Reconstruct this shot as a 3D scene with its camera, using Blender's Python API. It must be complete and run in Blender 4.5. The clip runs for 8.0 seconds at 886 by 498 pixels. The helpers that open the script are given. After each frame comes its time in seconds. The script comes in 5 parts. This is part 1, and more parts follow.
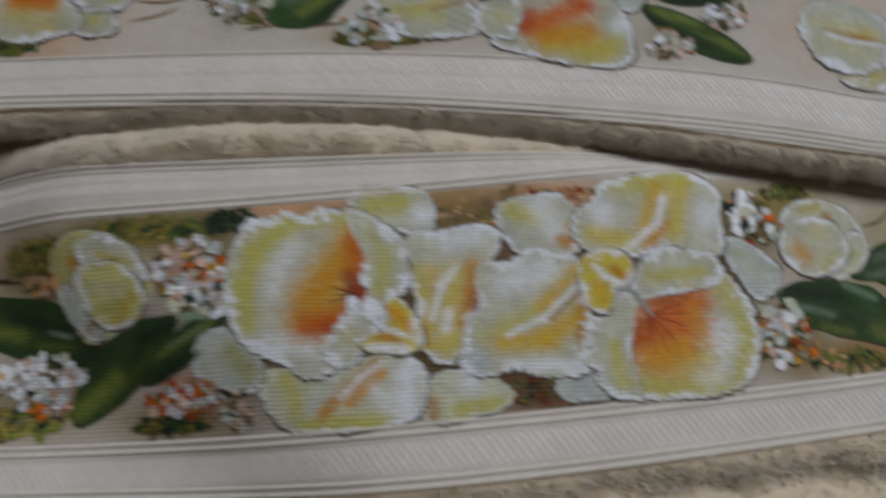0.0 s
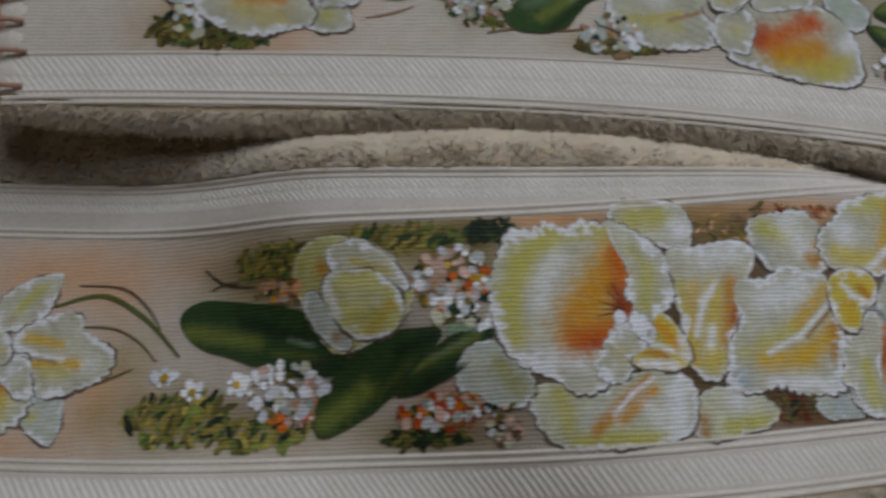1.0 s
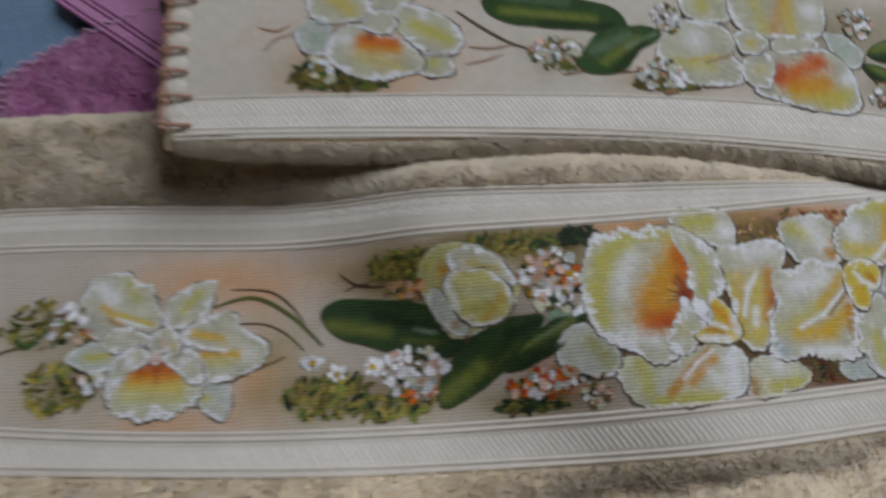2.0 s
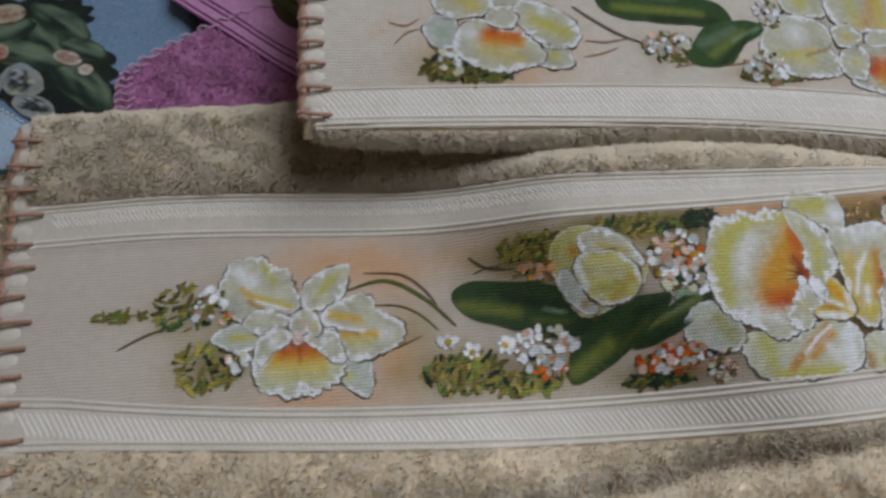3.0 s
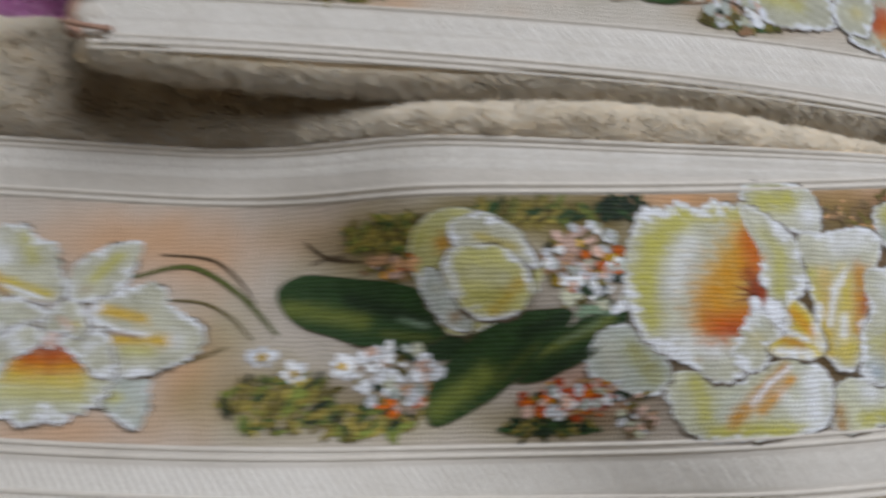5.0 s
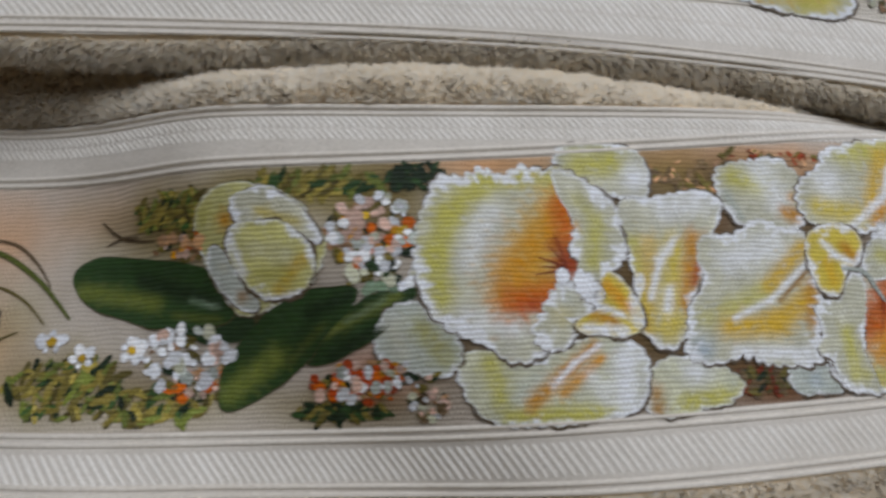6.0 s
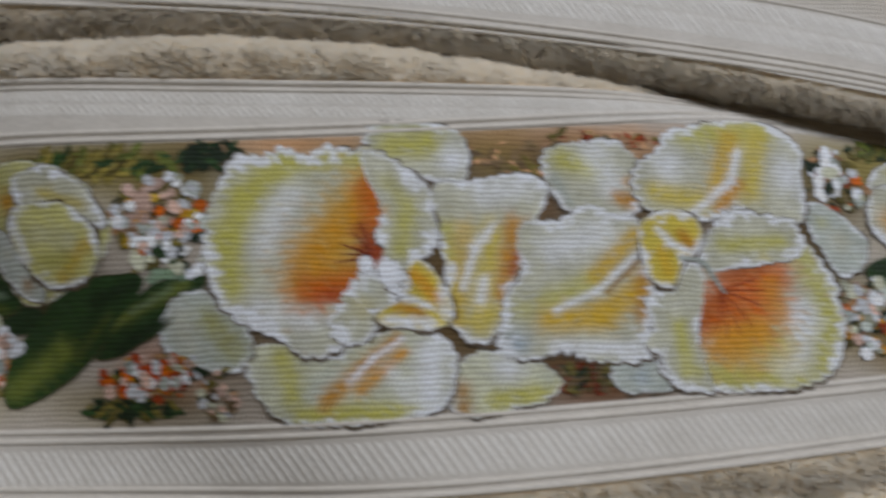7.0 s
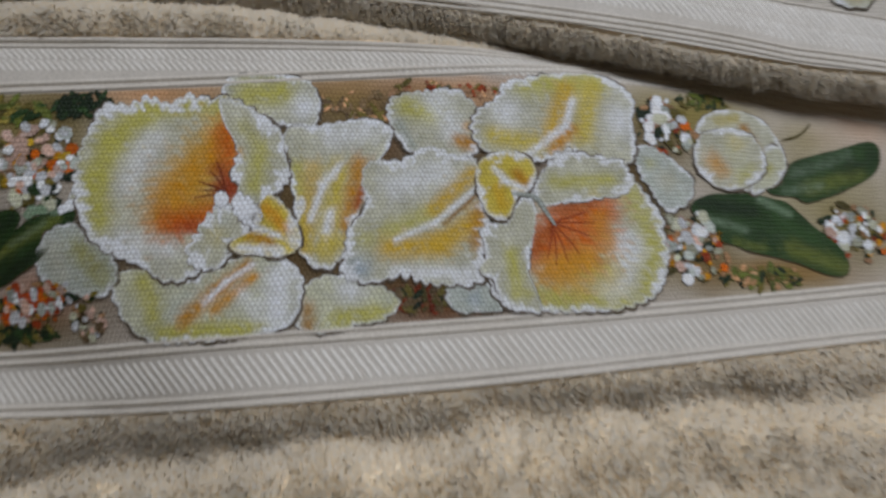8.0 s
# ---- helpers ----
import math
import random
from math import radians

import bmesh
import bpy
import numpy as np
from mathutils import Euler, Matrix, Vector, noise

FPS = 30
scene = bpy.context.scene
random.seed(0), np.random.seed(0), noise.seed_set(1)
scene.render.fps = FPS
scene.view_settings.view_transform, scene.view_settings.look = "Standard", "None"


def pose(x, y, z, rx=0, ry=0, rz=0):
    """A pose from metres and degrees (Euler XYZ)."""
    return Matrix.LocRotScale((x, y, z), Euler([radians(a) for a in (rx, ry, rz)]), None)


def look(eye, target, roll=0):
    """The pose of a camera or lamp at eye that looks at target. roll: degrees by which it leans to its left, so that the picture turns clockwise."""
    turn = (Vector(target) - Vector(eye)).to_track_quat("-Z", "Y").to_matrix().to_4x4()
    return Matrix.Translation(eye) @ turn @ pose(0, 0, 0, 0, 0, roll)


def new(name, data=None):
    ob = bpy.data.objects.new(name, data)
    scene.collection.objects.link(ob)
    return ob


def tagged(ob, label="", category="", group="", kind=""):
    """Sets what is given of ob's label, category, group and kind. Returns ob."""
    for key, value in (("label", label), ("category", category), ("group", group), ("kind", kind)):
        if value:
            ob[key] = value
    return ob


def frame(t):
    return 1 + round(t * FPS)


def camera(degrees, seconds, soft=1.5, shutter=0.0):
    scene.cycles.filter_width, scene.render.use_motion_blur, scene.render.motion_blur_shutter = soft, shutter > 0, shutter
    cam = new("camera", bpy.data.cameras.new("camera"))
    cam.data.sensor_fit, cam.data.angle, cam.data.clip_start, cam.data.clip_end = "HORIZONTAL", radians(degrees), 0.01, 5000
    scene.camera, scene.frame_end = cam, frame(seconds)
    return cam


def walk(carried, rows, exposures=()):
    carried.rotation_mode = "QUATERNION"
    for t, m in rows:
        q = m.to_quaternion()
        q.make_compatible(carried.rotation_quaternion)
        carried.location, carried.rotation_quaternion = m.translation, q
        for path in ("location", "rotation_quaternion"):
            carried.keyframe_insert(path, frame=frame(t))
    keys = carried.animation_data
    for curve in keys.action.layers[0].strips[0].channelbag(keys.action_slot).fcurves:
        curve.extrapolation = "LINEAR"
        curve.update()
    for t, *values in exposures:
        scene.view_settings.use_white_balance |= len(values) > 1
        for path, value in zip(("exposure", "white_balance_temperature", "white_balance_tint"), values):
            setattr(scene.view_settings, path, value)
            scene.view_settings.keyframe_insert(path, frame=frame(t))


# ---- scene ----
cam = camera(67.0, 8.0, soft=3.0, shutter=0.8)
PATH = [
    (0, (0.0396, -0.0005, 0.2387), (0.0229, 0.0756, -0.0510), -15.49),
    (0.5, (-0.0189, 0.0112, 0.2524), (-0.0253, 0.0861, -0.0380), -6.75),
    (1, (-0.0663, 0.0128, 0.2412), (-0.0638, 0.0830, -0.0504), 0.03),
    (1.5, (-0.0850, 0.0009, 0.2625), (-0.0785, 0.0716, -0.0290), 1.07),
    (2, (-0.1195, -0.0014, 0.2920), (-0.1052, 0.0741, 0.0020), 7.07),
    (2.2, (-0.1348, -0.0039, 0.3007), (-0.1231, 0.0741, 0.0113), 5.00),
    (3.3, (-0.1926, -0.0123, 0.2995), (-0.1718, 0.0649, 0.0104), 10.84),
    (3.5, (-0.1950, -0.0140, 0.2881), (-0.1742, 0.0659, -0.0003), 10.61),
    (4, (-0.1928, -0.0129, 0.2706), (-0.1753, 0.0640, -0.0188), 9.37),
    (4.5, (-0.1847, 0.0035, 0.2452), (-0.1576, 0.0769, -0.0445), 16.97),
    (5, (-0.1219, 0.0118, 0.2225), (-0.0999, 0.0792, -0.0690), 17.40),
    (5.2, (-0.1009, 0.0080, 0.2142), (-0.0811, 0.0752, -0.0775), 15.94),
    (6.3, (-0.0235, 0.0105, 0.2084), (-0.0292, 0.0717, -0.0852), -7.18),
    (6.5, (-0.0149, 0.0114, 0.1996), (-0.0159, 0.0750, -0.0936), -2.69),
    (7, (0.0167, 0.0075, 0.1958), (0.0158, 0.0686, -0.0979), -2.21),
    (7.5, (0.0507, 0.0000, 0.1952), (0.0504, 0.0595, -0.0989), -2.60),
    (8, (0.0619, -0.0199, 0.2114), (0.0621, 0.0441, -0.0817), -2.09),
]
walk(cam, [(t, look(eye, target, roll)) for t, eye, target, roll in PATH],
     [(0.0, -0.88), (0.5, -0.98), (1.0, -0.94), (1.5, -0.70), (2.2, -0.60), (3.5, -0.32), (4.5, -0.24), (5.2, -0.18), (6.5, -0.55), (8.0, -0.70)])

# ---- light ----
world = bpy.data.worlds.new("daylight")
world.use_nodes = True
scene.world = world
sky = world.node_tree.nodes.new("ShaderNodeTexSky")
sky.sky_type, sky.sun_disc = "NISHITA", False
sky.sun_elevation, sky.sun_rotation = radians(38), radians(30)
world.node_tree.links.new(sky.outputs[0], world.node_tree.nodes["Background"].inputs[0])
world.node_tree.nodes["Background"].inputs[1].default_value = 0.08

window_light = bpy.data.lights.new("window_light", "AREA")
window_light.shape, window_light.size, window_light.size_y = "RECTANGLE", 1.25, 1.25
window_light.energy, window_light.color = 40, (0.845, 0.905, 1.04)
new("window_light", window_light).matrix_world = look((0.75, 0.94, 1.38), (0.0, 0.05, 0.0))


# ---- materials ----
def material(name, rough=0.85, sheen=0.0, metal=0.0):
    m = bpy.data.materials.new(name)
    m.use_nodes = True
    b = m.node_tree.nodes["Principled BSDF"]
    b.inputs["Roughness"].default_value = rough
    b.inputs["Metallic"].default_value = metal
    b.inputs["Sheen Weight"].default_value = sheen
    return m, m.node_tree, b


def node(tree, kind, **values):
    n = tree.nodes.new(kind)
    for key, value in values.items():
        setattr(n, key, value)
    return n


def math_node(tree, op, a, b=None):
    n = node(tree, "ShaderNodeMath", operation=op)
    for k, v in enumerate((a, b)):
        if v is None:
            continue
        if isinstance(v, (int, float)):
            n.inputs[k].default_value = v
        else:
            tree.links.new(v, n.inputs[k])
    return n.outputs[0]


def noise_node(tree, scale, detail=3.0, stretch=None):
    pos = node(tree, "ShaderNodeNewGeometry").outputs["Position"]
    if stretch:
        mp = node(tree, "ShaderNodeMapping")
        mp.inputs["Scale"].default_value = stretch
        tree.links.new(pos, mp.inputs["Vector"])
        pos = mp.outputs[0]
    n = node(tree, "ShaderNodeTexNoise")
    n.inputs["Scale"].default_value, n.inputs["Detail"].default_value = scale, detail
    tree.links.new(pos, n.inputs["Vector"])
    return n.outputs["Fac"]


def ramp(tree, fac, low, high, a=0.3, b=0.7):
    n = node(tree, "ShaderNodeValToRGB")
    n.color_ramp.elements[0].position, n.color_ramp.elements[1].position = a, b
    n.color_ramp.elements[0].color, n.color_ramp.elements[1].color = (*low, 1), (*high, 1)
    tree.links.new(fac, n.inputs[0])
    return n.outputs[0]


def mix(tree, fac, a, b, kind="MIX"):
    n = node(tree, "ShaderNodeMix", data_type="RGBA", blend_type=kind)
    for socket, v in ((n.inputs[0], fac), (n.inputs[6], a), (n.inputs[7], b)):
        if isinstance(v, (int, float)):
            socket.default_value = v
        elif isinstance(v, tuple):
            socket.default_value = (*v, 1)
        else:
            tree.links.new(v, socket)
    return n.outputs[2]


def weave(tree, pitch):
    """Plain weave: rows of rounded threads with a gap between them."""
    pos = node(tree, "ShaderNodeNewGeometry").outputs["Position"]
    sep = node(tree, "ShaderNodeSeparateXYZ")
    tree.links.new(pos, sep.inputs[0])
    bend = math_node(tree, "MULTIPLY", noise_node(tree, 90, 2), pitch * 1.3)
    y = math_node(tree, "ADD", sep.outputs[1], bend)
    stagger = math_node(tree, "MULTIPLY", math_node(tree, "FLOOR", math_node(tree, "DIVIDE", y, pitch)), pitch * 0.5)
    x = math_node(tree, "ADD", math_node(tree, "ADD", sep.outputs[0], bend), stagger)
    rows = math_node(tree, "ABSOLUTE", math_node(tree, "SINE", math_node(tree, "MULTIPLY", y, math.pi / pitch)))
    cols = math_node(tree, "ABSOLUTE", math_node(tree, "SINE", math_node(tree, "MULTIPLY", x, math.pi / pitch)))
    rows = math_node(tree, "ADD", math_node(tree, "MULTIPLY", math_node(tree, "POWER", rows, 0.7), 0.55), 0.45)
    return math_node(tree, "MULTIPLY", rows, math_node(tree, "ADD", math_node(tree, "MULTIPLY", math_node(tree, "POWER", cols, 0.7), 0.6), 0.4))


def bump(tree, bsdf, height, strength, distance):
    n = node(tree, "ShaderNodeBump")
    n.inputs["Strength"].default_value, n.inputs["Distance"].default_value = strength, distance
    tree.links.new(height, n.inputs["Height"])
    tree.links.new(n.outputs[0], bsdf.inputs["Normal"])


def painted_cloth(name, pitch, brush, rough, gap_shade=0.55, dry=0.0):
    """Woven cotton whose colour, dyes and paint come from the point colours, with shade painted into the weave gaps."""
    m, t, b = material(name, rough)
    b.inputs["Specular IOR Level"].default_value = 0.25
    col = node(t, "ShaderNodeVertexColor", layer_name="paint").outputs[0]
    w = weave(t, pitch)
    grain = noise_node(t, 900, 3)
    stroke = noise_node(t, 260, 4, (1.0, 1.0, 1.0))
    # Gaps between threads are darkened in the colour, as the shade inside the weave.
    c = mix(t, gap_shade, col, ramp(t, w, (0.52, 0.48, 0.42), (1.12, 1.12, 1.12), 0.12, 0.85), "MULTIPLY")
    if dry:
        speck = math_node(t, "MULTIPLY", ramp(t, noise_node(t, 420, 3), (0, 0, 0), (1, 1, 1), 0.5, 0.68), math_node(t, "MULTIPLY", w, dry))
        bright = node(t, "ShaderNodeSeparateColor")
        t.links.new(col, bright.inputs[0])
        speck = math_node(t, "MULTIPLY", speck, math_node(t, "POWER", bright.outputs[2], 0.8))
        c = mix(t, speck, c, (0.84, 0.85, 0.86))
    c = mix(t, brush, c, ramp(t, stroke, (0.72, 0.70, 0.62), (1.12, 1.12, 1.12)), "MULTIPLY")
    c = mix(t, 0.25, c, ramp(t, grain, (0.8, 0.8, 0.78), (1.1, 1.1, 1.1)), "MULTIPLY")
    t.links.new(c, b.inputs["Base Color"])
    bump(t, b, math_node(t, "ADD", w, math_node(t, "MULTIPLY", grain, 0.5)), 0.8, 0.0005)
    return m


def thread(name, dark, light, rough=0.7, sheen=0.2, scale=1400):
    m, t, b = material(name, rough, sheen)
    n = noise_node(t, scale, 4)
    big = noise_node(t, 60, 3)
    c = ramp(t, n, dark, light)
    c = mix(t, 0.35, c, ramp(t, big, (0.82, 0.8, 0.76), (1.08, 1.08, 1.08)), "MULTIPLY")
    t.links.new(c, b.inputs["Base Color"])
    bump(t, b, n, 0.5, 0.0003)
    return m


def pile(name, dark, light, rough=0.95, sheen=0.25):
    """Loose cotton loops; each takes its own shade."""
    m, t, b = material(name, rough, sheen)
    island = node(t, "ShaderNodeNewGeometry").outputs["Random Per Island"]
    big = noise_node(t, 70, 4)
    c = ramp(t, island, dark, light, 0.0, 1.0)
    c = mix(t, 0.3, c, ramp(t, big, (0.88, 0.85, 0.78), (1.05, 1.05, 1.05)), "MULTIPLY")
    t.links.new(c, b.inputs["Base Color"])
    glow = node(t, "ShaderNodeBsdfTranslucent")
    t.links.new(c, glow.inputs["Color"])
    both = node(t, "ShaderNodeMixShader")
    both.inputs[0].default_value = 0.5
    t.links.new(b.outputs[0], both.inputs[1])
    t.links.new(glow.outputs[0], both.inputs[2])
    t.links.new(both.outputs[0], t.nodes["Material Output"].inputs["Surface"])
    return m


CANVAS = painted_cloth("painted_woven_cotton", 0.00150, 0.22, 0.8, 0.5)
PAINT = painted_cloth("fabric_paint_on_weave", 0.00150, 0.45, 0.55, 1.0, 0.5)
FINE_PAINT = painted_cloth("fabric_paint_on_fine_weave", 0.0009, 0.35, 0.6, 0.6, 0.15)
RIB = thread("cream_rib_thread", (0.58, 0.52, 0.43), (0.78, 0.72, 0.62), 0.7)
SATIN = thread("cream_satin_thread", (0.70, 0.65, 0.56), (0.88, 0.84, 0.76), 0.36, 0.1)
GROUND = thread("cream_border_ground", (0.55, 0.50, 0.42), (0.71, 0.65, 0.56), 0.7)
TERRY = thread("cream_terry_backing", (0.90, 0.72, 0.48), (0.95, 0.84, 0.64), 0.95, 0.2, 700)
PILE = pile("cream_terry_pile", (0.95, 0.83, 0.63), (0.98, 0.92, 0.80))
BROWN = thread("brown_stitch_thread", (0.26, 0.12, 0.07), (0.56, 0.34, 0.23), 0.65, 0.3)
PINK_TERRY = thread("magenta_terry_backing", (0.42, 0.14, 0.33), (0.58, 0.25, 0.48), 0.95, 0.2, 700)
PINK_PILE = pile("magenta_terry_pile", (0.64, 0.25, 0.50), (0.84, 0.50, 0.72))
PINK_WEAVE = thread("magenta_woven_border", (0.46, 0.17, 0.36), (0.66, 0.34, 0.55), 0.8, 0.2, 900)
PINK_THREAD = thread("pale_pink_edging_thread", (0.45, 0.22, 0.38), (0.72, 0.48, 0.62), 0.7)
PINK_RIB = thread("dark_magenta_rib", (0.12, 0.02, 0.08), (0.24, 0.06, 0.17), 0.8)
BLUE_WEAVE = thread("blue_woven_cotton", (0.10, 0.19, 0.30), (0.22, 0.33, 0.46), 0.8, 0.2, 900)
BLUE_LIGHT = thread("pale_blue_woven_border", (0.28, 0.40, 0.52), (0.45, 0.58, 0.68), 0.8, 0.2, 900)
WHITE_THREAD = thread("white_trim_thread", (0.6, 0.62, 0.64), (0.8, 0.82, 0.84), 0.7)
WOOD = thread("table_wood", (0.16, 0.09, 0.05), (0.28, 0.17, 0.09), 0.5, 0.0, 40)
WALL = thread("plain_wall_paint", (0.46, 0.41, 0.34), (0.54, 0.49, 0.41), 0.9, 0.0, 20)
FLOORING = thread("floor_boards", (0.20, 0.13, 0.08), (0.32, 0.21, 0.13), 0.6, 0.0, 30)


# ---- building helpers ----
def part(name, data, mat, parent, label="", smooth=True, kind=""):
    """Links a bmesh or a mesh, built in the place's own metres, as one object under a thing or a part."""
    if isinstance(data, bmesh.types.BMesh):
        me = bpy.data.meshes.new(name)
        data.to_mesh(me)
        data.free()
    else:
        me = data
    me.materials.append(mat)
    if smooth:
        me.polygons.foreach_set("use_smooth", [True] * len(me.polygons))
    ob = new(name, me)
    if parent is not None:
        ob.parent = parent
        ob.matrix_parent_inverse = BASE[parent.name].inverted()
    BASE[ob.name] = Matrix()
    return tagged(ob, label, kind=kind)


BASE = {}


def thing(name, place, label, category, group=""):
    ob = new(name)
    ob.empty_display_size = 0.02
    ob.matrix_world = Matrix.Translation(place)
    BASE[ob.name] = Matrix.Translation(place)
    return tagged(ob, label, category, group)


def mesh_of(name, verts, faces, colours=None):
    me = bpy.data.meshes.new(name)
    me.from_pydata([tuple(map(float, v)) for v in verts], [], [tuple(map(int, f)) for f in faces])
    if colours is not None:
        layer = me.color_attributes.new("paint", "FLOAT_COLOR", "POINT")
        rgba = np.ones((len(verts), 4), np.float32)
        rgba[:, :3] = colours
        layer.data.foreach_set("color", rgba.ravel())
    me.update()
    return me


def sigmoid(a):
    return 1 / (1 + np.exp(-np.clip(a, -40, 40)))


def soft_plus(x, w):
    return w * np.log1p(np.exp(np.clip(x / w, -40, 40)))


def ripple(x, y, size, seed):
    """A smooth uneven field, about -1 to 1, with bumps of that size."""
    rng = np.random.RandomState(seed)
    out = np.zeros(np.broadcast(x, y).shape)
    for _ in range(9):
        a, f, p = rng.uniform(0, 2 * math.pi), rng.uniform(0.6, 1.7) / size, rng.uniform(0, 6.28)
        out = out + np.sin(2 * math.pi * f * 0.5 * (x * np.cos(a) + y * np.sin(a)) + p)
    return out / 4.0


def curve(c, lo, hi):
    """A woven line's y along x: a polynomial between lo and hi, straight on beyond."""
    def at(x):
        x = np.asarray(x, float)
        k = np.clip(x, lo, hi)
        y = sum(v * k**n for n, v in enumerate(c))
        slope = sum(n * v * k ** (n - 1) for n, v in enumerate(c) if n)
        return y + slope * 0.5 * (x - k)
    return at


# Woven lines of the lower towel, and of the upper one.
low_line = curve((0.0948, 0.0158, 0.189, -1.139, -3.78), -0.33, 0.22)
low_band_top = curve((0.0794, 0.0675, 0.318, -1.073, -3.748), -0.33, 0.22)
low_band_foot = curve((0.0003, 0.0345, 0.1565, -0.196, 0.175), -0.33, 0.22)
low_terry = curve((-0.0212, 0.0302, 0.2593, -0.2304, -1.013), -0.33, 0.22)
low_crease = curve((-0.0338, 0.0805, -0.173), -0.12, 0.15)
up_edge = curve((0.1135, -0.067, -0.5897, -0.49, 7.12), -0.22, 0.2)
up_band_foot = curve((0.1394, -0.0417, -0.195, -0.753, -2.168), -0.22, 0.19)
up_twill_foot = curve((0.1205, -0.0664, -0.192, -0.37, -1.25), -0.22, 0.19)
FOLD, TABLE = 0.155, -0.06


def up_z(x, y):
    return 0.0125 - 0.058 * x - 0.06 * soft_plus(x, 0.03) + 0.0009 * ripple(x, y, 0.09, 5) + 0 * y


def low_plain(x, y):
    ky, kx = np.clip(y, -0.03, 0.082), np.clip(x, -0.4, 0.24)
    z = -0.0025 + 0.0256 * sigmoid((kx + 0.10 + 1.2 * (ky - 0.04)) / 0.019)
    z = z - 0.2045 * soft_plus(kx + 0.02, 0.05)
    return z + (ky - 0.04) * (-0.187 + 0.188 * sigmoid((kx + 0.13) / 0.01))


def low_z(x, y):
    """Top of the lower towel: a fold runs up across it, it swells under the upper towel, and a crease runs along its front."""
    x, y = np.asarray(x, float), np.asarray(y, float)
    z = low_plain(x, y)
    terry = sigmoid((y - low_line(x) - 0.004) / 0.003) + sigmoid((low_terry(x) - 0.004 - y) / 0.003)
    z = z + terry * (0.0030 + 0.0014 * ripple(x, y, 0.03, 11) + 0.0009 * ripple(x, y, 0.012, 12))
    climb = np.clip((y - low_line(x) - 0.002) / np.maximum(up_edge(x) - low_line(x), 0.008), 0, 1)
    lift = soft_plus(up_z(x, y) - 0.0145 - z, 0.002) * climb**0.65
    z = z + lift * sigmoid((x + 0.198) / 0.014) * (1 + 0.34 * ripple(x, y, 0.026, 17))
    beside = sigmoid((x + 0.212) / 0.006)
    rest = np.minimum(up_z(x, y) - 0.0215, z + 0.014 * sigmoid((y - up_edge(x) - 0.022) / 0.006))
    z = z + beside * sigmoid((y - up_edge(x) + 0.003) / 0.0035) * (rest - z)
    crease = y - low_crease(x) - 0.0015 * ripple(x, y, 0.03, 14)
    z = z - 0.0065 * np.exp(-((crease / 0.007) ** 2)) * sigmoid((x + 0.17) / 0.03)
    return z + 0.003 * sigmoid((-crease - 0.008) / 0.004)


def grid(name, xs, lines, z_at, across=8, colour=None):
    """A sheet between woven lines, followed along xs."""
    rows = []
    for a, b in zip(lines[:-1], lines[1:]):
        for k in range(across):
            rows.append((a, b, k / across))
    rows.append((lines[-1], lines[-1], 0))
    ys = np.array([a(xs) + (b(xs) - a(xs)) * f for a, b, f in rows])
    xx = np.broadcast_to(xs, ys.shape)
    zz = z_at(xx, ys)
    n = len(xs)
    verts = np.stack([xx.ravel(), ys.ravel(), zz.ravel()], 1)
    faces = [(j * n + i, j * n + i + 1, (j + 1) * n + i + 1, (j + 1) * n + i) for j in range(len(rows) - 1) for i in range(n - 1)]
    return mesh_of(name, verts, faces, None if colour is None else colour(verts[:, 0], verts[:, 1]))


def slab(name, x0, x1, y0, y1, z_at, foot, edge=0.008, step=0.005, left=None, low_edge=None, tuck=0.0):
    """A folded towel's body: an uneven top with rounded edges, sides and a bottom."""
    us = np.concatenate([[0, 0.0006, 0.0018, 0.0036, 0.006], np.arange(0.009, x1 - x0 - 0.009, step)])
    us = np.concatenate([us, x1 - x0 - us[4::-1]])
    vs = np.concatenate([[0, 0.0006, 0.0018, 0.0036, 0.006], np.arange(0.009, y1 - y0 - 0.009, step)])
    vs = np.concatenate([vs, y1 - y0 - vs[4::-1]])
    uu, vv = np.meshgrid(us, vs)
    span_x, span_y = x1 - x0, y1 - y0
    xx, yy = x0 + uu, y0 + vv
    if left is not None:
        xx = xx + (left(yy) - x0) * (1 - uu / span_x)
    if low_edge is not None:
        yy = yy + (low_edge(xx) - y0) * (1 - vv / span_y)
    gap = np.minimum(np.minimum(uu, span_x - uu), np.minimum(vv, span_y - vv))
    d = 1 - np.clip(gap / edge, 0, 1)
    drop = edge * (1 - np.sqrt(np.maximum(1 - d * d, 0)))
    zz = z_at(xx, yy) - drop
    n, m = len(us), len(vs)
    verts = [(x, y, z) for x, y, z in zip(xx.ravel(), yy.ravel(), zz.ravel())]
    faces = [(j * n + i, j * n + i + 1, (j + 1) * n + i + 1, (j + 1) * n + i) for j in range(m - 1) for i in range(n - 1)]
    ring = [i for i in range(n)] + [j * n + n - 1 for j in range(1, m)] + [(m - 1) * n + i for i in range(n - 2, -1, -1)] + [j * n for j in range(m - 2, 0, -1)]
    first = len(verts)
    for k in ring:
        x, y, z = verts[k]
        x, y = x + tuck * (x < (x0 + x1) / 2), y + tuck * (y < y1 - 0.02)
        verts.append((x, y, foot(x, y) if callable(foot) else foot))
    for k in range(len(ring)):
        q = (k + 1) % len(ring)
        faces.append((ring[k], first + k, first + q, ring[q]))
    faces.append(tuple(first + k for k in range(len(ring) - 1, -1, -1)))
    return mesh_of(name, verts, faces)


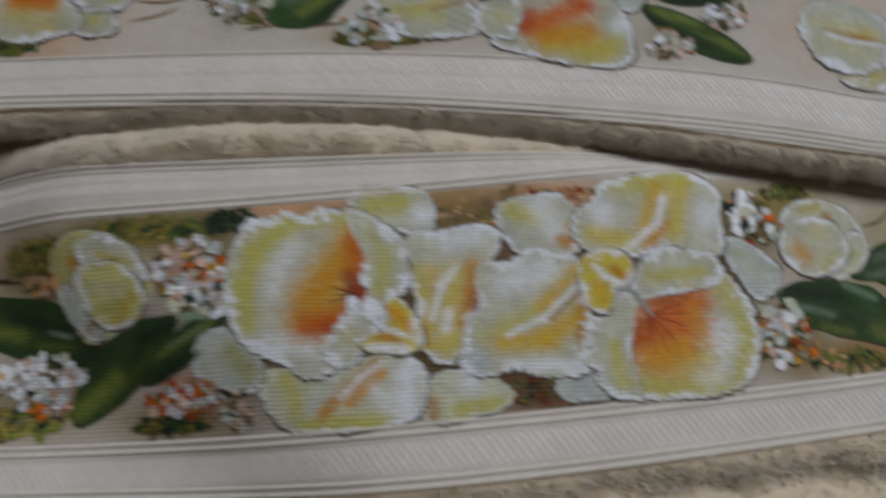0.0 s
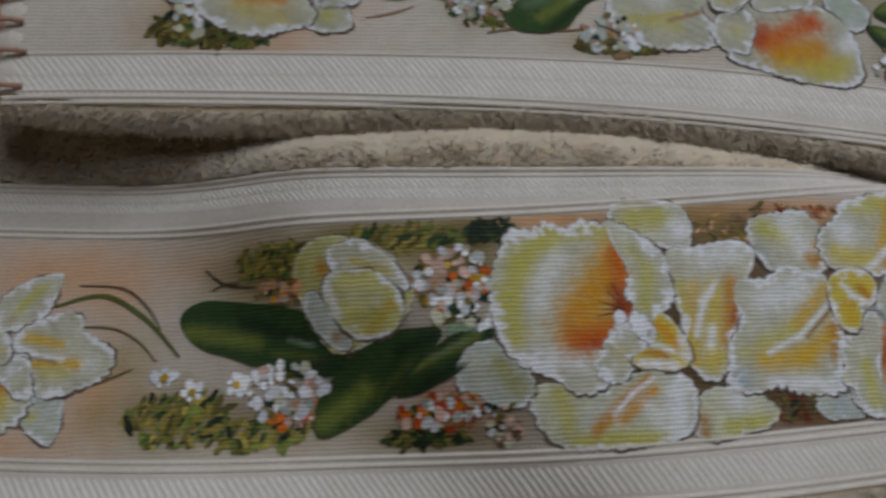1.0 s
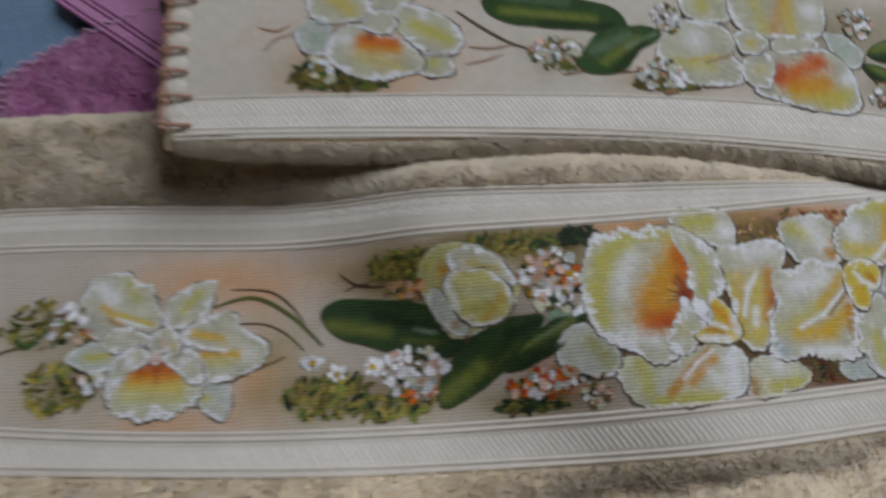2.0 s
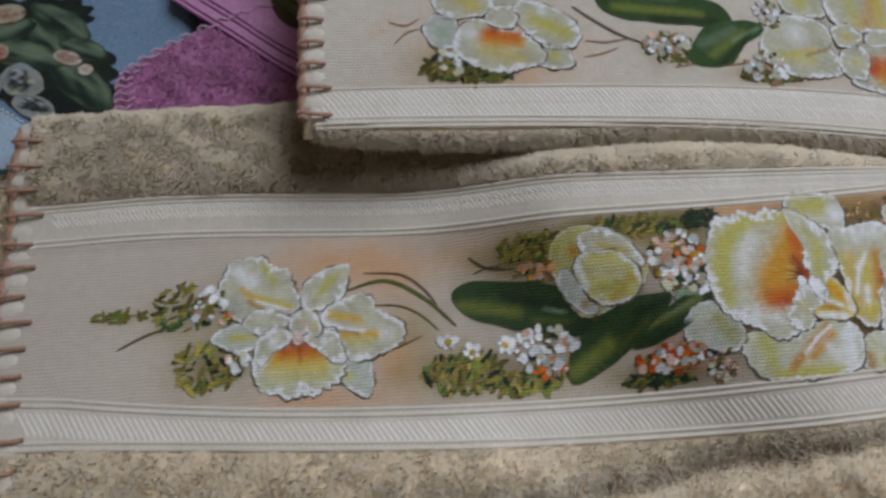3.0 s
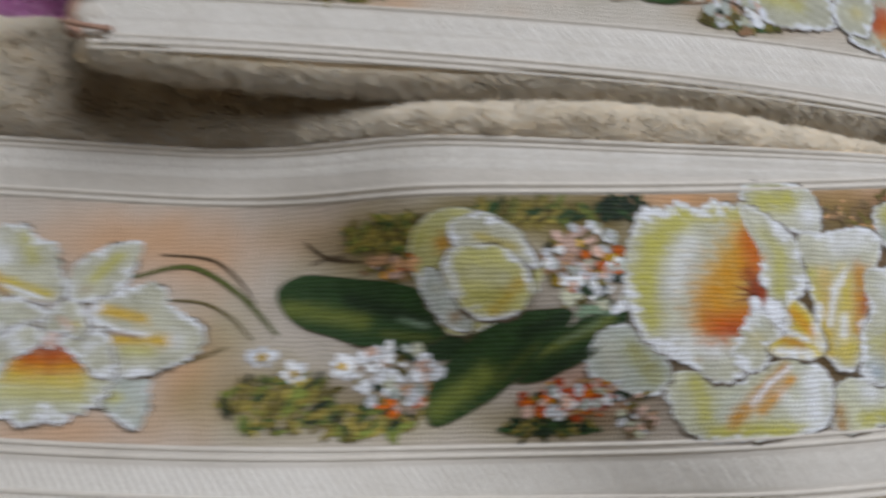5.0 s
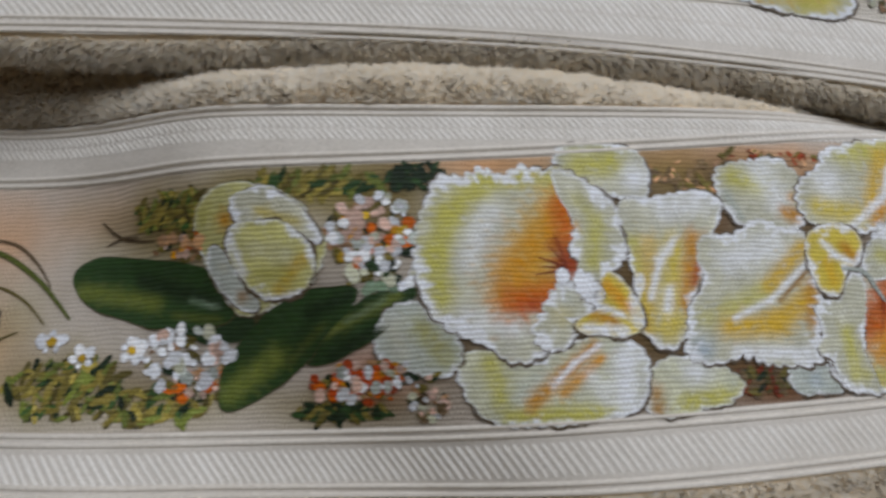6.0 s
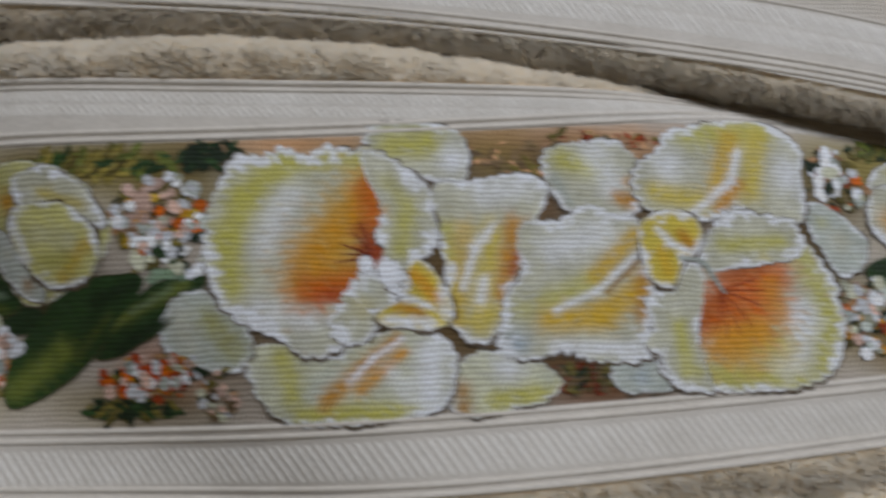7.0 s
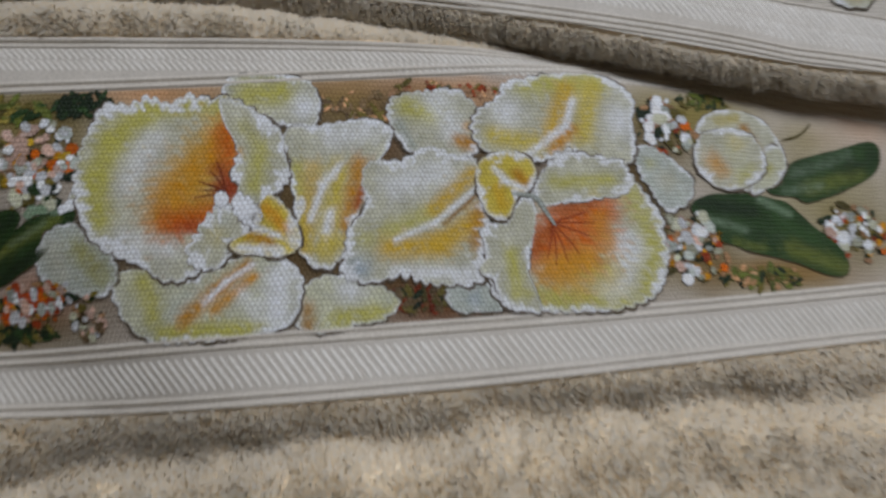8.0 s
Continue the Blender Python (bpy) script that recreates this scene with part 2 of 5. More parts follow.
def tube(points, radius, sides=6, taper=False):
    """A round cord along points."""
    pts = [Vector(p) for p in points]
    verts, faces = [], []
    for k, p in enumerate(pts):
        way = (pts[min(k + 1, len(pts) - 1)] - pts[max(k - 1, 0)]).normalized()
        side = way.cross(Vector((0, 0, 1)))
        side = side.normalized() if side.length > 1e-4 else Vector((1, 0, 0))
        up = side.cross(way)
        r = radius * (math.sin(math.pi * (k + 0.6) / (len(pts) + 0.2)) ** 0.5 if taper else 1)
        for s in range(sides):
            a = 2 * math.pi * s / sides
            verts.append(p + side * r * math.cos(a) + up * r * math.sin(a))
    for k in range(len(pts) - 1):
        for s in range(sides):
            q = (s + 1) % sides
            faces.append((k * sides + s, (k + 1) * sides + s, (k + 1) * sides + q, k * sides + q))
    faces += [tuple(range(sides - 1, -1, -1)), tuple(range((len(pts) - 1) * sides, len(pts) * sides))]
    return verts, faces


def rib(parent, line, off, radius, x0, x1, z_at, mat=None, label=""):
    """One raised woven cord, flattened onto the cloth."""
    xs = np.arange(x0, x1, 0.004)
    ys = line(xs) + off
    zs = z_at(xs, ys) - radius * 0.1
    return part("rib", mesh_of("rib", *tube(list(zip(xs, ys, zs)), radius * 0.75, 6)), mat or RIB, parent, label)


def twill(parent, line, top, foot, x0, x1, z_at, pitch=0.0021, lean=0.7):
    """Slanting satin threads, a raised ridge each, side by side."""
    mid = np.arange(x0, x1, pitch)
    k = pitch * 0.29 * (1 + 0.15 * np.sin(mid * 911))
    verts, n = [], len(mid)
    for f, e in ((0.0, 0.55), (0.12, 1), (0.5, 1), (0.88, 1), (1.0, 0.55)):
        px = mid - (top - foot) * lean * (0.5 - f)
        py = line(px) + top + (foot - top) * f
        pz = z_at(px, py)
        ridge = 0.0004 * math.sin(math.pi * (0.1 + 0.8 * f)) + 0.00015
        for side, up in ((-1, -0.0001), (0, ridge), (1, -0.0001)):
            verts.append(np.stack([px + side * k * e, py + side * k * 0.3, pz + up], 1))
    verts = np.stack(verts, 1).reshape(-1, 3)
    faces = [(15 * q + a, 15 * q + a + 3, 15 * q + a + 4, 15 * q + a + 1) for q in range(n) for a in (0, 1, 3, 4, 6, 7, 9, 10)]
    return part("twill_thread", mesh_of("twill_thread", verts, faces), SATIN, parent, "shiny diagonal cream satin threads", kind="stuff")


def tufts(parent, xs, ys, z_at, length, width, mat, seed, label, lay=0.6, name="terry_pile", push=(0.0, 0.0)):
    """Terry pile: bent tapered loops that lean together in clumps."""
    rng = np.random.RandomState(seed)
    n = len(xs)
    e = 0.0006
    z = z_at(xs, ys)
    nx = -np.clip((z_at(xs + e, ys) - z_at(xs - e, ys)) / (2 * e), -1.2, 1.2)
    ny = -np.clip((z_at(xs, ys + e) - z_at(xs, ys - e)) / (2 * e), -1.2, 1.2)
    turn = 5.0 * ripple(xs, ys, 0.016, seed + 1) + rng.normal(0, 0.9, n)
    amount = lay * (0.55 + 0.45 * ripple(xs, ys, 0.009, seed + 2)) + rng.normal(0, 0.25, n)
    way = np.stack([nx + amount * np.cos(turn) + push[0], ny + amount * np.sin(turn) + push[1], np.ones(n)], 1)
    way /= np.linalg.norm(way, axis=1)[:, None]
    long = length * rng.uniform(0.6, 1.25, n) * (1 + 0.18 * ripple(xs, ys, 0.011, seed + 3))
    a = rng.uniform(0, 2 * math.pi, n)
    side = np.stack([np.cos(a), np.sin(a), np.zeros(n)], 1)
    side -= way * (side * way).sum(1)[:, None]
    side *= (width * rng.uniform(0.7, 1.3, n) / np.linalg.norm(side, axis=1))[:, None]
    face = np.cross(side, way)
    face /= np.linalg.norm(face, axis=1)[:, None]
    flip = np.where(face[:, 2] < 0, -1.0, 1.0)[:, None]
    side, face = side * flip, face * flip
    base = np.stack([xs, ys, z - 0.0003], 1)
    bend = np.stack([rng.normal(0, 0.35, n), rng.normal(0, 0.35, n), -rng.uniform(0.1, 0.6, n)], 1)
    mid = base + way * (long * 0.55)[:, None]
    tip = base + (way + 0.4 * bend) * long[:, None]
    verts = np.stack([base - side, base + side, mid + side * 0.9, mid - side * 0.9, tip], 1).reshape(-1, 3)
    me = bpy.data.meshes.new(name)
    me.vertices.add(5 * n)
    me.vertices.foreach_set("co", verts.astype(np.float32).ravel())
    k = 5 * np.arange(n)[:, None]
    loops = np.concatenate([k + np.array([0, 1, 2, 3]), k + np.array([3, 2, 4])], 1)
    me.loops.add(7 * n)
    me.loops.foreach_set("vertex_index", loops.astype(np.int32).ravel())
    me.polygons.add(2 * n)
    starts = (7 * np.arange(n)[:, None] + np.array([0, 4])).ravel()
    me.polygons.foreach_set("loop_start", starts.astype(np.int32))
    me.update(calc_edges=True)
    me.validate()
    me.polygons.foreach_set("use_smooth", [True] * len(me.polygons))
    soft = np.stack([0.6 * nx, 0.6 * ny, np.ones(n)], 1) + 0.14 * face + 0.12 * way
    soft /= np.linalg.norm(soft, axis=1)[:, None]
    me.normals_split_custom_set_from_vertices(np.repeat(soft, 5, 0).tolist())
    return part(name, me, mat, parent, label, smooth=False, kind="stuff")


def scatter(n, x0, x1, foot, head, seed):
    rng = np.random.RandomState(seed)
    xs = rng.uniform(x0, x1, n)
    a, b = foot(xs), head(xs)
    keep = rng.uniform(0, 1, n) < np.clip((b - a) / np.max(b - a), 0, 1)
    xs, a, b = xs[keep], a[keep], b[keep]
    return xs, a + (b - a) * rng.uniform(0, 1, len(xs))


def level(v):
    return lambda x: np.full(np.shape(x), float(v))


# ---- room that closes the place ----
def box(bm, x0, x1, y0, y1, z0, z1):
    m = Matrix.Translation(((x0 + x1) / 2, (y0 + y1) / 2, (z0 + z1) / 2)) @ Matrix.Diagonal((x1 - x0, y1 - y0, z1 - z0, 1))
    bmesh.ops.create_cube(bm, size=1, matrix=m)


def room():
    def one(name, label, mat, *boxes):
        bm = bmesh.new()
        for b in boxes:
            box(bm, *b)
        tagged(part(name, bm, mat, None, label, smooth=False), category=name.split("_")[0], kind="structure")
    one("floor", "plain brown boarded floor of the room", FLOORING, (-1.8, 1.8, -1.8, 0.96, -0.90, -0.80))
    one("ceiling", "plain pale painted ceiling of the room", WALL, (-1.8, 1.8, -1.8, 0.96, 2.4, 2.5))
    one("wall_south", "plain pale painted room wall", WALL, (-1.8, 1.8, -1.9, -1.8, -0.9, 2.5))
    one("wall_west", "plain pale painted room wall", WALL, (-1.9, -1.8, -1.9, 1.06, -0.9, 2.5))
    one("wall_east", "plain pale painted room wall", WALL, (1.8, 1.9, -1.9, 1.06, -0.9, 2.5))
    one("wall_north", "plain pale painted wall with a window opening", WALL, (-1.8, 0.1, 0.96, 1.06, -0.9, 2.5), (1.4, 1.8, 0.96, 1.06, -0.9, 2.5),
        (0.1, 1.4, 0.96, 1.06, -0.9, 0.73), (0.1, 1.4, 0.96, 1.06, 2.03, 2.5))


def table():
    root = thing("table", (0, 0, -0.8), "dark brown wooden table under the towels", "table")
    bm = bmesh.new()
    box(bm, -0.75, 0.75, -0.5, 0.6, TABLE - 0.03, TABLE)
    bmesh.ops.bevel(bm, geom=bm.edges[:], offset=0.004, segments=2, affect="EDGES")
    part("tabletop", bm, WOOD, root, smooth=False)
    for x in (-0.68, 0.68):
        for y in (-0.43, 0.53):
            bm = bmesh.new()
            box(bm, x - 0.03, x + 0.03, y - 0.03, y + 0.03, -0.8, TABLE - 0.03)
            part("leg", bm, WOOD, root, smooth=False)


room()
table()

# ---- paint ----
WHITE, PALE, CREAM = np.array((0.88, 0.90, 0.94)), np.array((0.58, 0.58, 0.42)), np.array((0.60, 0.53, 0.45))
LEMON, YELLOW, LIME = np.array((0.66, 0.52, 0.07)), np.array((0.68, 0.42, 0.02)), np.array((0.55, 0.51, 0.10))
ORANGE, AMBER, RED = np.array((0.68, 0.135, 0.001)), np.array((0.70, 0.30, 0.004)), np.array((0.34, 0.045, 0.004))
GREY, TAN, INK = np.array((0.50, 0.54, 0.48)), np.array((0.66, 0.36, 0.17)), np.array((0.07, 0.045, 0.02))
DARK, GREEN, OLIVE = np.array((0.012, 0.026, 0.008)), np.array((0.026, 0.064, 0.014)), np.array((0.19, 0.15, 0.028))
FAINT, BLUE_GREY = np.array((0.55, 0.54, 0.41)), np.array((0.36, 0.44, 0.52))
MINT, BLUSH, LEAF = np.array((0.22, 0.32, 0.20)), np.array((0.68, 0.45, 0.35)), np.array((0.15, 0.18, 0.03))


def blend(a, b, f):
    f = np.clip(np.asarray(f, float), 0, 1)[..., None]
    return a * (1 - f) + b * f


def hump(v, at, width):
    return np.exp(-(((v - at) / width) ** 2))


def shape(name, parent, z_at, spot, paint, layer=1, ruffle=0.0, lobes=16, egg=0.0, point=0.0, outline=0.95, seed=1, mat=None, bow=0.0, label="", square=1.0):
    """A painted petal or leaf: a flat outline laid on the cloth. spot: middle x and y, half length, half width in mm, degrees."""
    cx, cy, a, b, turn = spot
    rng = np.random.RandomState(seed)
    segs = max(56, int(lobes * 7)) if ruffle else 56
    th = np.linspace(0, 2 * math.pi, segs, endpoint=False)
    edge = np.ones(segs)
    if ruffle:
        loose = 0.028 * np.sin(2 * th + rng.uniform(0, 6)) + 0.028 * np.sin(3 * th + rng.uniform(0, 6)) + 0.025 * np.sin(5 * th + rng.uniform(0, 6))
        wob = 0.35 * np.sin(lobes * 0.37 * th + rng.uniform(0, 6)) + 0.25 * np.sin(lobes * 0.21 * th + rng.uniform(0, 6))
        phase = lobes * th / 2 + 0.9 * np.sin(2 * th + rng.uniform(0, 6)) + rng.uniform(0, 6)
        edge = 1 + loose + 1.25 * ruffle * (np.abs(np.sin(phase)) - 0.6 + wob + rng.normal(0, 0.10, segs))
    rings = np.array([0.0, 0.12, 0.24, 0.36, 0.48, 0.58, 0.68, 0.77, 0.85, 0.92, 0.97, 1.0])
    rr, tt = np.meshgrid(rings, th, indexing="ij")
    grow = 1 + (edge[None, :] - 1) * rr**3
    u = rr * np.sign(np.cos(tt)) * np.abs(np.cos(tt)) ** square
    v = rr * np.sign(np.sin(tt)) * np.abs(np.sin(tt)) ** square
    narrow = np.abs(np.sin(tt)) ** point if point else 1.0
    lx = a * u * grow
    ly = b * v * grow * narrow * (1 - egg * np.cos(tt)) + bow * b * (u * u - 0.4)
    colours = paint(rr, tt, u, v, lx, ly, rng)
    if outline:
        size = np.hypot(lx[-1], ly[-1]) + 1e-6
        heavy = 0.55 + 0.45 * np.cos(th + radians(turn) + 1.2) + 0.35 * np.sin(3 * th + rng.uniform(0, 6))
        wide = outline * np.clip(heavy, 0.12, 1.2)
        ink = blend(colours[-1], INK, np.clip(0.35 + heavy, 0.3, 0.95))
        lx0, ly0 = lx[-1], ly[-1]
        for f in (0.3, 1.0):
            k = 1 + f * wide / size
            lx, ly = np.vstack([lx, lx0 * k]), np.vstack([ly, ly0 * k])
            colours = np.concatenate([colours, ink[None]], 0)
    c, s = math.cos(radians(turn)), math.sin(radians(turn))
    x = (cx + lx * c - ly * s) / 1000
    y = (cy + lx * s + ly * c) / 1000
    z = z_at(x, y) + 0.00008 * layer + 0.0002
    n = segs
    verts = np.stack([x.ravel(), y.ravel(), z.ravel()], 1)
    faces = [(j * n + i, (j + 1) * n + i, (j + 1) * n + (i + 1) % n, j * n + (i + 1) % n) for j in range(1, x.shape[0] - 1) for i in range(n)]
    faces += [(0, n + i, n + (i + 1) % n) for i in range(n)]
    me = mesh_of(name, verts, faces, np.clip(colours.reshape(-1, 3), 0, 1))
    return part(name, me, mat or PAINT, parent, label)


def petal(name, parent, z_at, heart, reach, base, washes=(), layer=4, rim=1.5, frill=0.6, lobe=4.4, ink=0.9, seed=1, mat=None, label=""):
    """A freehand painted petal or leaf, in mm. reach: how far its outline lies from its heart, at even angles.
    washes: soft brush strokes from one place to another, with a half width, a colour and a strength. rim: the width of its white edge,
    frill: how deep the edge is scalloped, ink: the width of the dark line round it."""
    rng = np.random.RandomState(seed)
    reach = np.array(reach, float) + (0.8 if rim else 0.3)
    n = len(reach)
    segs = int(np.clip(2 * math.pi * reach.mean() / 0.55, 60, 330))
    th = np.linspace(0, 2 * math.pi, segs, endpoint=False)
    k = th / (2 * math.pi) * n
    i, f = k.astype(int), k - k.astype(int)
    p0, p1, p2, p3 = (reach[(i + q) % n] for q in (-1, 0, 1, 2))
    edge = p1 + 0.5 * f * (p2 - p0 + f * (2 * p0 - 5 * p1 + 4 * p2 - p3 + f * (3 * (p1 - p2) + p3 - p0)))
    step = np.hypot(edge, np.gradient(edge, th)) * (th[1] - th[0])
    along = np.cumsum(step) / step.sum()
    if frill:
        lobes = max(4, round(step.sum() / lobe))
        phase = math.pi * lobes * along + 1.3 * np.sin(2 * th + rng.uniform(0, 6)) + 0.8 * np.sin(5 * th + rng.uniform(0, 6))
        depth = 0.75 + 0.5 * np.sin(3 * th + rng.uniform(0, 6)) * np.sin(4 * th + rng.uniform(0, 6))
        edge = edge + 1.45 * frill * depth * (1.6 * np.abs(np.sin(phase)) ** 0.75 - 1.05 + rng.normal(0, 0.16, segs))
    edge = np.maximum(edge, 0.4)
    rings = 1 - (1 - np.linspace(0, 1, int(np.clip(reach.mean() * 1.1, 9, 26)))) ** 1.25
    rr, tt = np.meshgrid(rings, th, indexing="ij")
    x, y = heart[0] + rr * edge * np.cos(tt), heart[1] + rr * edge * np.sin(tt)
    big, small, fine = ripple(x, y, 9, seed), ripple(x, y * 1.5, 3.0, seed + 1), ripple(x, y, 1.6, seed + 2)
    c = np.broadcast_to(base, x.shape + (3,)) * (1 + 0.10 * big + 0.07 * small)[..., None]
    for x0, y0, x1, y1, wide, colour, amount in washes:
        dx, dy = x1 - x0, y1 - y0
        u = np.clip(((x - x0) * dx + (y - y0) * dy) / max(dx * dx + dy * dy, 1e-6), 0, 1)
        d = np.hypot(x - x0 - u * dx, y - y0 - u * dy) / wide
        c = blend(c, np.asarray(colour), min(1.0, amount * 1.2) * np.exp(-((d * (0.95 + 0.24 * small + 0.26 * fine)) ** 2.6)) * np.clip(0.86 + 0.16 * small + 0.22 * fine, 0, 1))
    if rim:
        gap = (1 - rr) * edge
        wide = rim * np.clip(0.75 + 0.5 * np.sin(3 * th + rng.uniform(0, 6)) + 0.45 * np.sin(7 * th + rng.uniform(0, 6)), 0.15, 1.5)
        c = blend(c, WHITE, np.clip((1.35 * wide * (1 + 0.45 * small + 0.35 * fine) - gap) / 1.5 + 0.35, 0, 1) * (0.88 + 0.12 * fine))
    heavy = np.clip(0.55 + 0.4 * np.cos(th + 1.2) + 0.45 * np.sin(5 * th + rng.uniform(0, 6)) + 0.2 * np.sin(11 * th), 0.06, 1.2)
    ring = blend(c[-1], INK * 1.3, np.clip(0.5 + heavy, 0.5, 0.97))
    for g in (0.25, 1.0):
        far = edge + 1.25 * ink * heavy * g
        x, y = np.vstack([x, heart[0] + far * np.cos(th)]), np.vstack([y, heart[1] + far * np.sin(th)])
        c = np.concatenate([c, ring[None]], 0)
    x, y = x / 1000, y / 1000
    z = z_at(x, y) + 0.00008 * layer + 0.0002
    faces = [(j * segs + i, (j + 1) * segs + i, (j + 1) * segs + (i + 1) % segs, j * segs + (i + 1) % segs) for j in range(1, x.shape[0] - 1) for i in range(segs)]
    faces += [(0, segs + i, segs + (i + 1) % segs) for i in range(segs)]
    me = mesh_of(name, np.stack([x.ravel(), y.ravel(), z.ravel()], 1), faces, np.clip(c.reshape(-1, 3), 0, 1))
    return part(name, me, mat or PAINT, parent, label)


def petal_paint(core=LEMON, side=YELLOW, vein=True, rim=WHITE, grey=0.0, strength=1.0, root=0.0, rim_at=0.72):
    """White-edged petal, shaded towards its middle, with a raised white vein and a warm shadow beside it."""
    def paint(r, t, u, v, lx, ly, rng):
        p, n = rng.uniform(0, 6, 4), rng.randint(1000)
        big, small = ripple(lx, ly, 11, n), ripple(lx, 2.2 * ly, 3.5, n + 1)
        c = blend(PALE, core, strength * (0.60 + 0.40 * big + 0.28 * small) * (1.15 - 0.8 * r**3))
        c = blend(c, side, 1.15 * strength * hump(v, -0.19, 0.20) * np.clip(1.2 - np.abs(u + 0.2), 0, 1) * (0.8 + 0.4 * small))
        c = blend(c, side, 0.7 * strength * hump(v, 0.32, 0.16) * np.clip(0.9 - np.abs(u), 0, 1) * (0.7 + 0.5 * big))
        c = blend(c, AMBER * 0.75, root * np.clip(-u * 1.3 - 0.25, 0, 1))
        c = blend(c, WHITE, 0.55 * np.clip(big * 0.9 + small * 0.6 - 0.2, 0, 1))
        if vein:
            bend = 0.10 * np.sin(2.2 * u + p[0])
            c = blend(c, AMBER * 0.62, 0.85 * hump(v, bend - 0.13, 0.08) * np.clip(1.05 - 1.2 * np.abs(u + 0.2), 0, 1))
            c = blend(c, WHITE, 0.95 * hump(v, bend, 0.055) * np.clip((0.62 - np.abs(u + 0.12)) / 0.15, 0, 1))
        c = blend(c, GREY * 0.8, np.clip(grey * (0.6 + 0.5 * np.sin(2 * t + p[2]) + 0.3 * big), 0, 0.85))
        c = blend(c, np.array((0.36, 0.42, 0.46)), 0.45 * hump(r, 0.86, 0.1) * np.clip(np.sin(t + p[1]) + 0.5 * small, 0, 1))
        uneven = rim_at + 0.10 + 0.10 * np.sin(5 * t + p[3]) + 0.10 * big + 0.07 * small
        where = np.clip(0.62 + 0.55 * np.sin(t + p[1] + 2.5) + 0.4 * np.sin(3 * t + p[2]) + 0.3 * small, 0.05, 1)
        return blend(c, rim, np.clip((r - uneven) / 0.16, 0, 1) * where)
    return paint


def leaf_paint(dark=DARK, mid=GREEN * 1.1, light=MINT, warm=LEAF, ridge=0.1):
    """Dark leaf with a brighter half, long brush strokes and a thin pale midrib."""
    def paint(r, t, u, v, lx, ly, rng):
        n = rng.randint(1000)
        streak, big = ripple(lx * 0.22, ly, 2.6, n), ripple(lx, ly, 14, n + 1)
        c = blend(dark, mid, 0.50 + 0.30 * streak + 0.30 * big - 0.55 * hump(v, -0.55, 0.35))
        c = blend(c, warm, np.clip(0.95 * hump(v, 0.45, 0.42) * (0.65 + 0.5 * big + 0.3 * streak), 0, 1))
        c = blend(c, light, 0.55 * hump(v, ridge + 0.08 * np.sin(2 * u), 0.05) * np.clip(1 - u * u * 1.6, 0, 1) * np.clip(0.6 + 0.5 * streak, 0, 1))
        c = blend(c, light, 0.30 * hump(v, 0.62, 0.10) * np.clip(big + 0.2, 0, 1))
        return blend(c, dark, 0.6 * np.clip((r - 0.84) / 0.14, 0, 1))
    return paint


def dabs(name, parent, z_at, spot, count, size, colours, seed, layer=4, long=1.5, mat=None, label="", aim=None):
    """Small brush dabs, each a rounded stroke. spot: middle x and y, half width, half height in mm."""
    rng = np.random.RandomState(seed)
    cx, cy, rx, ry = spot
    verts, faces, cols = [], [], []
    for k in range(count):
        a, q = rng.uniform(0, 2 * math.pi), math.sqrt(rng.uniform(0, 1))
        x0, y0 = cx + rx * q * math.cos(a), cy + ry * q * math.sin(a)
        s = size * rng.uniform(0.45, 1.5)
        turn = rng.uniform(0, math.pi) if aim is None else radians(aim + rng.normal(0, 45))
        col = np.array(colours[rng.randint(len(colours))]) * rng.uniform(0.6, 1.3)
        first = len(verts)
        n = 10
        stretch = long * rng.uniform(0.8, 1.2)
        ring = [(0.0, 0.0)] + [(f * math.cos(2 * math.pi * i / n) * s * stretch, f * math.sin(2 * math.pi * i / n) * s * (1 + 0.2 * math.sin(3 * i + k))) for f in (0.6, 1.0) for i in range(n)]
        for j, (lx, ly) in enumerate(ring):
            x = (x0 + lx * math.cos(turn) - ly * math.sin(turn)) / 1000
            y = (y0 + lx * math.sin(turn) + ly * math.cos(turn)) / 1000
            verts.append((x, y, 0.00008 * layer + 0.0002 + 0.0000008 * k))
            cols.append(col * (1.0 if j <= n else 0.86))
        for i in range(n):
            q = (i + 1) % n
            faces.append((first, first + 1 + i, first + 1 + q))
            faces.append((first + 1 + i, first + 1 + n + i, first + 1 + n + q, first + 1 + q))
    verts = np.array(verts)
    verts[:, 2] += z_at(verts[:, 0], verts[:, 1])
    me = mesh_of(name, verts, faces, np.clip(np.array(cols), 0, 1))
    return part(name, me, mat or PAINT, parent, label, kind="stuff" if count > 8 else "")


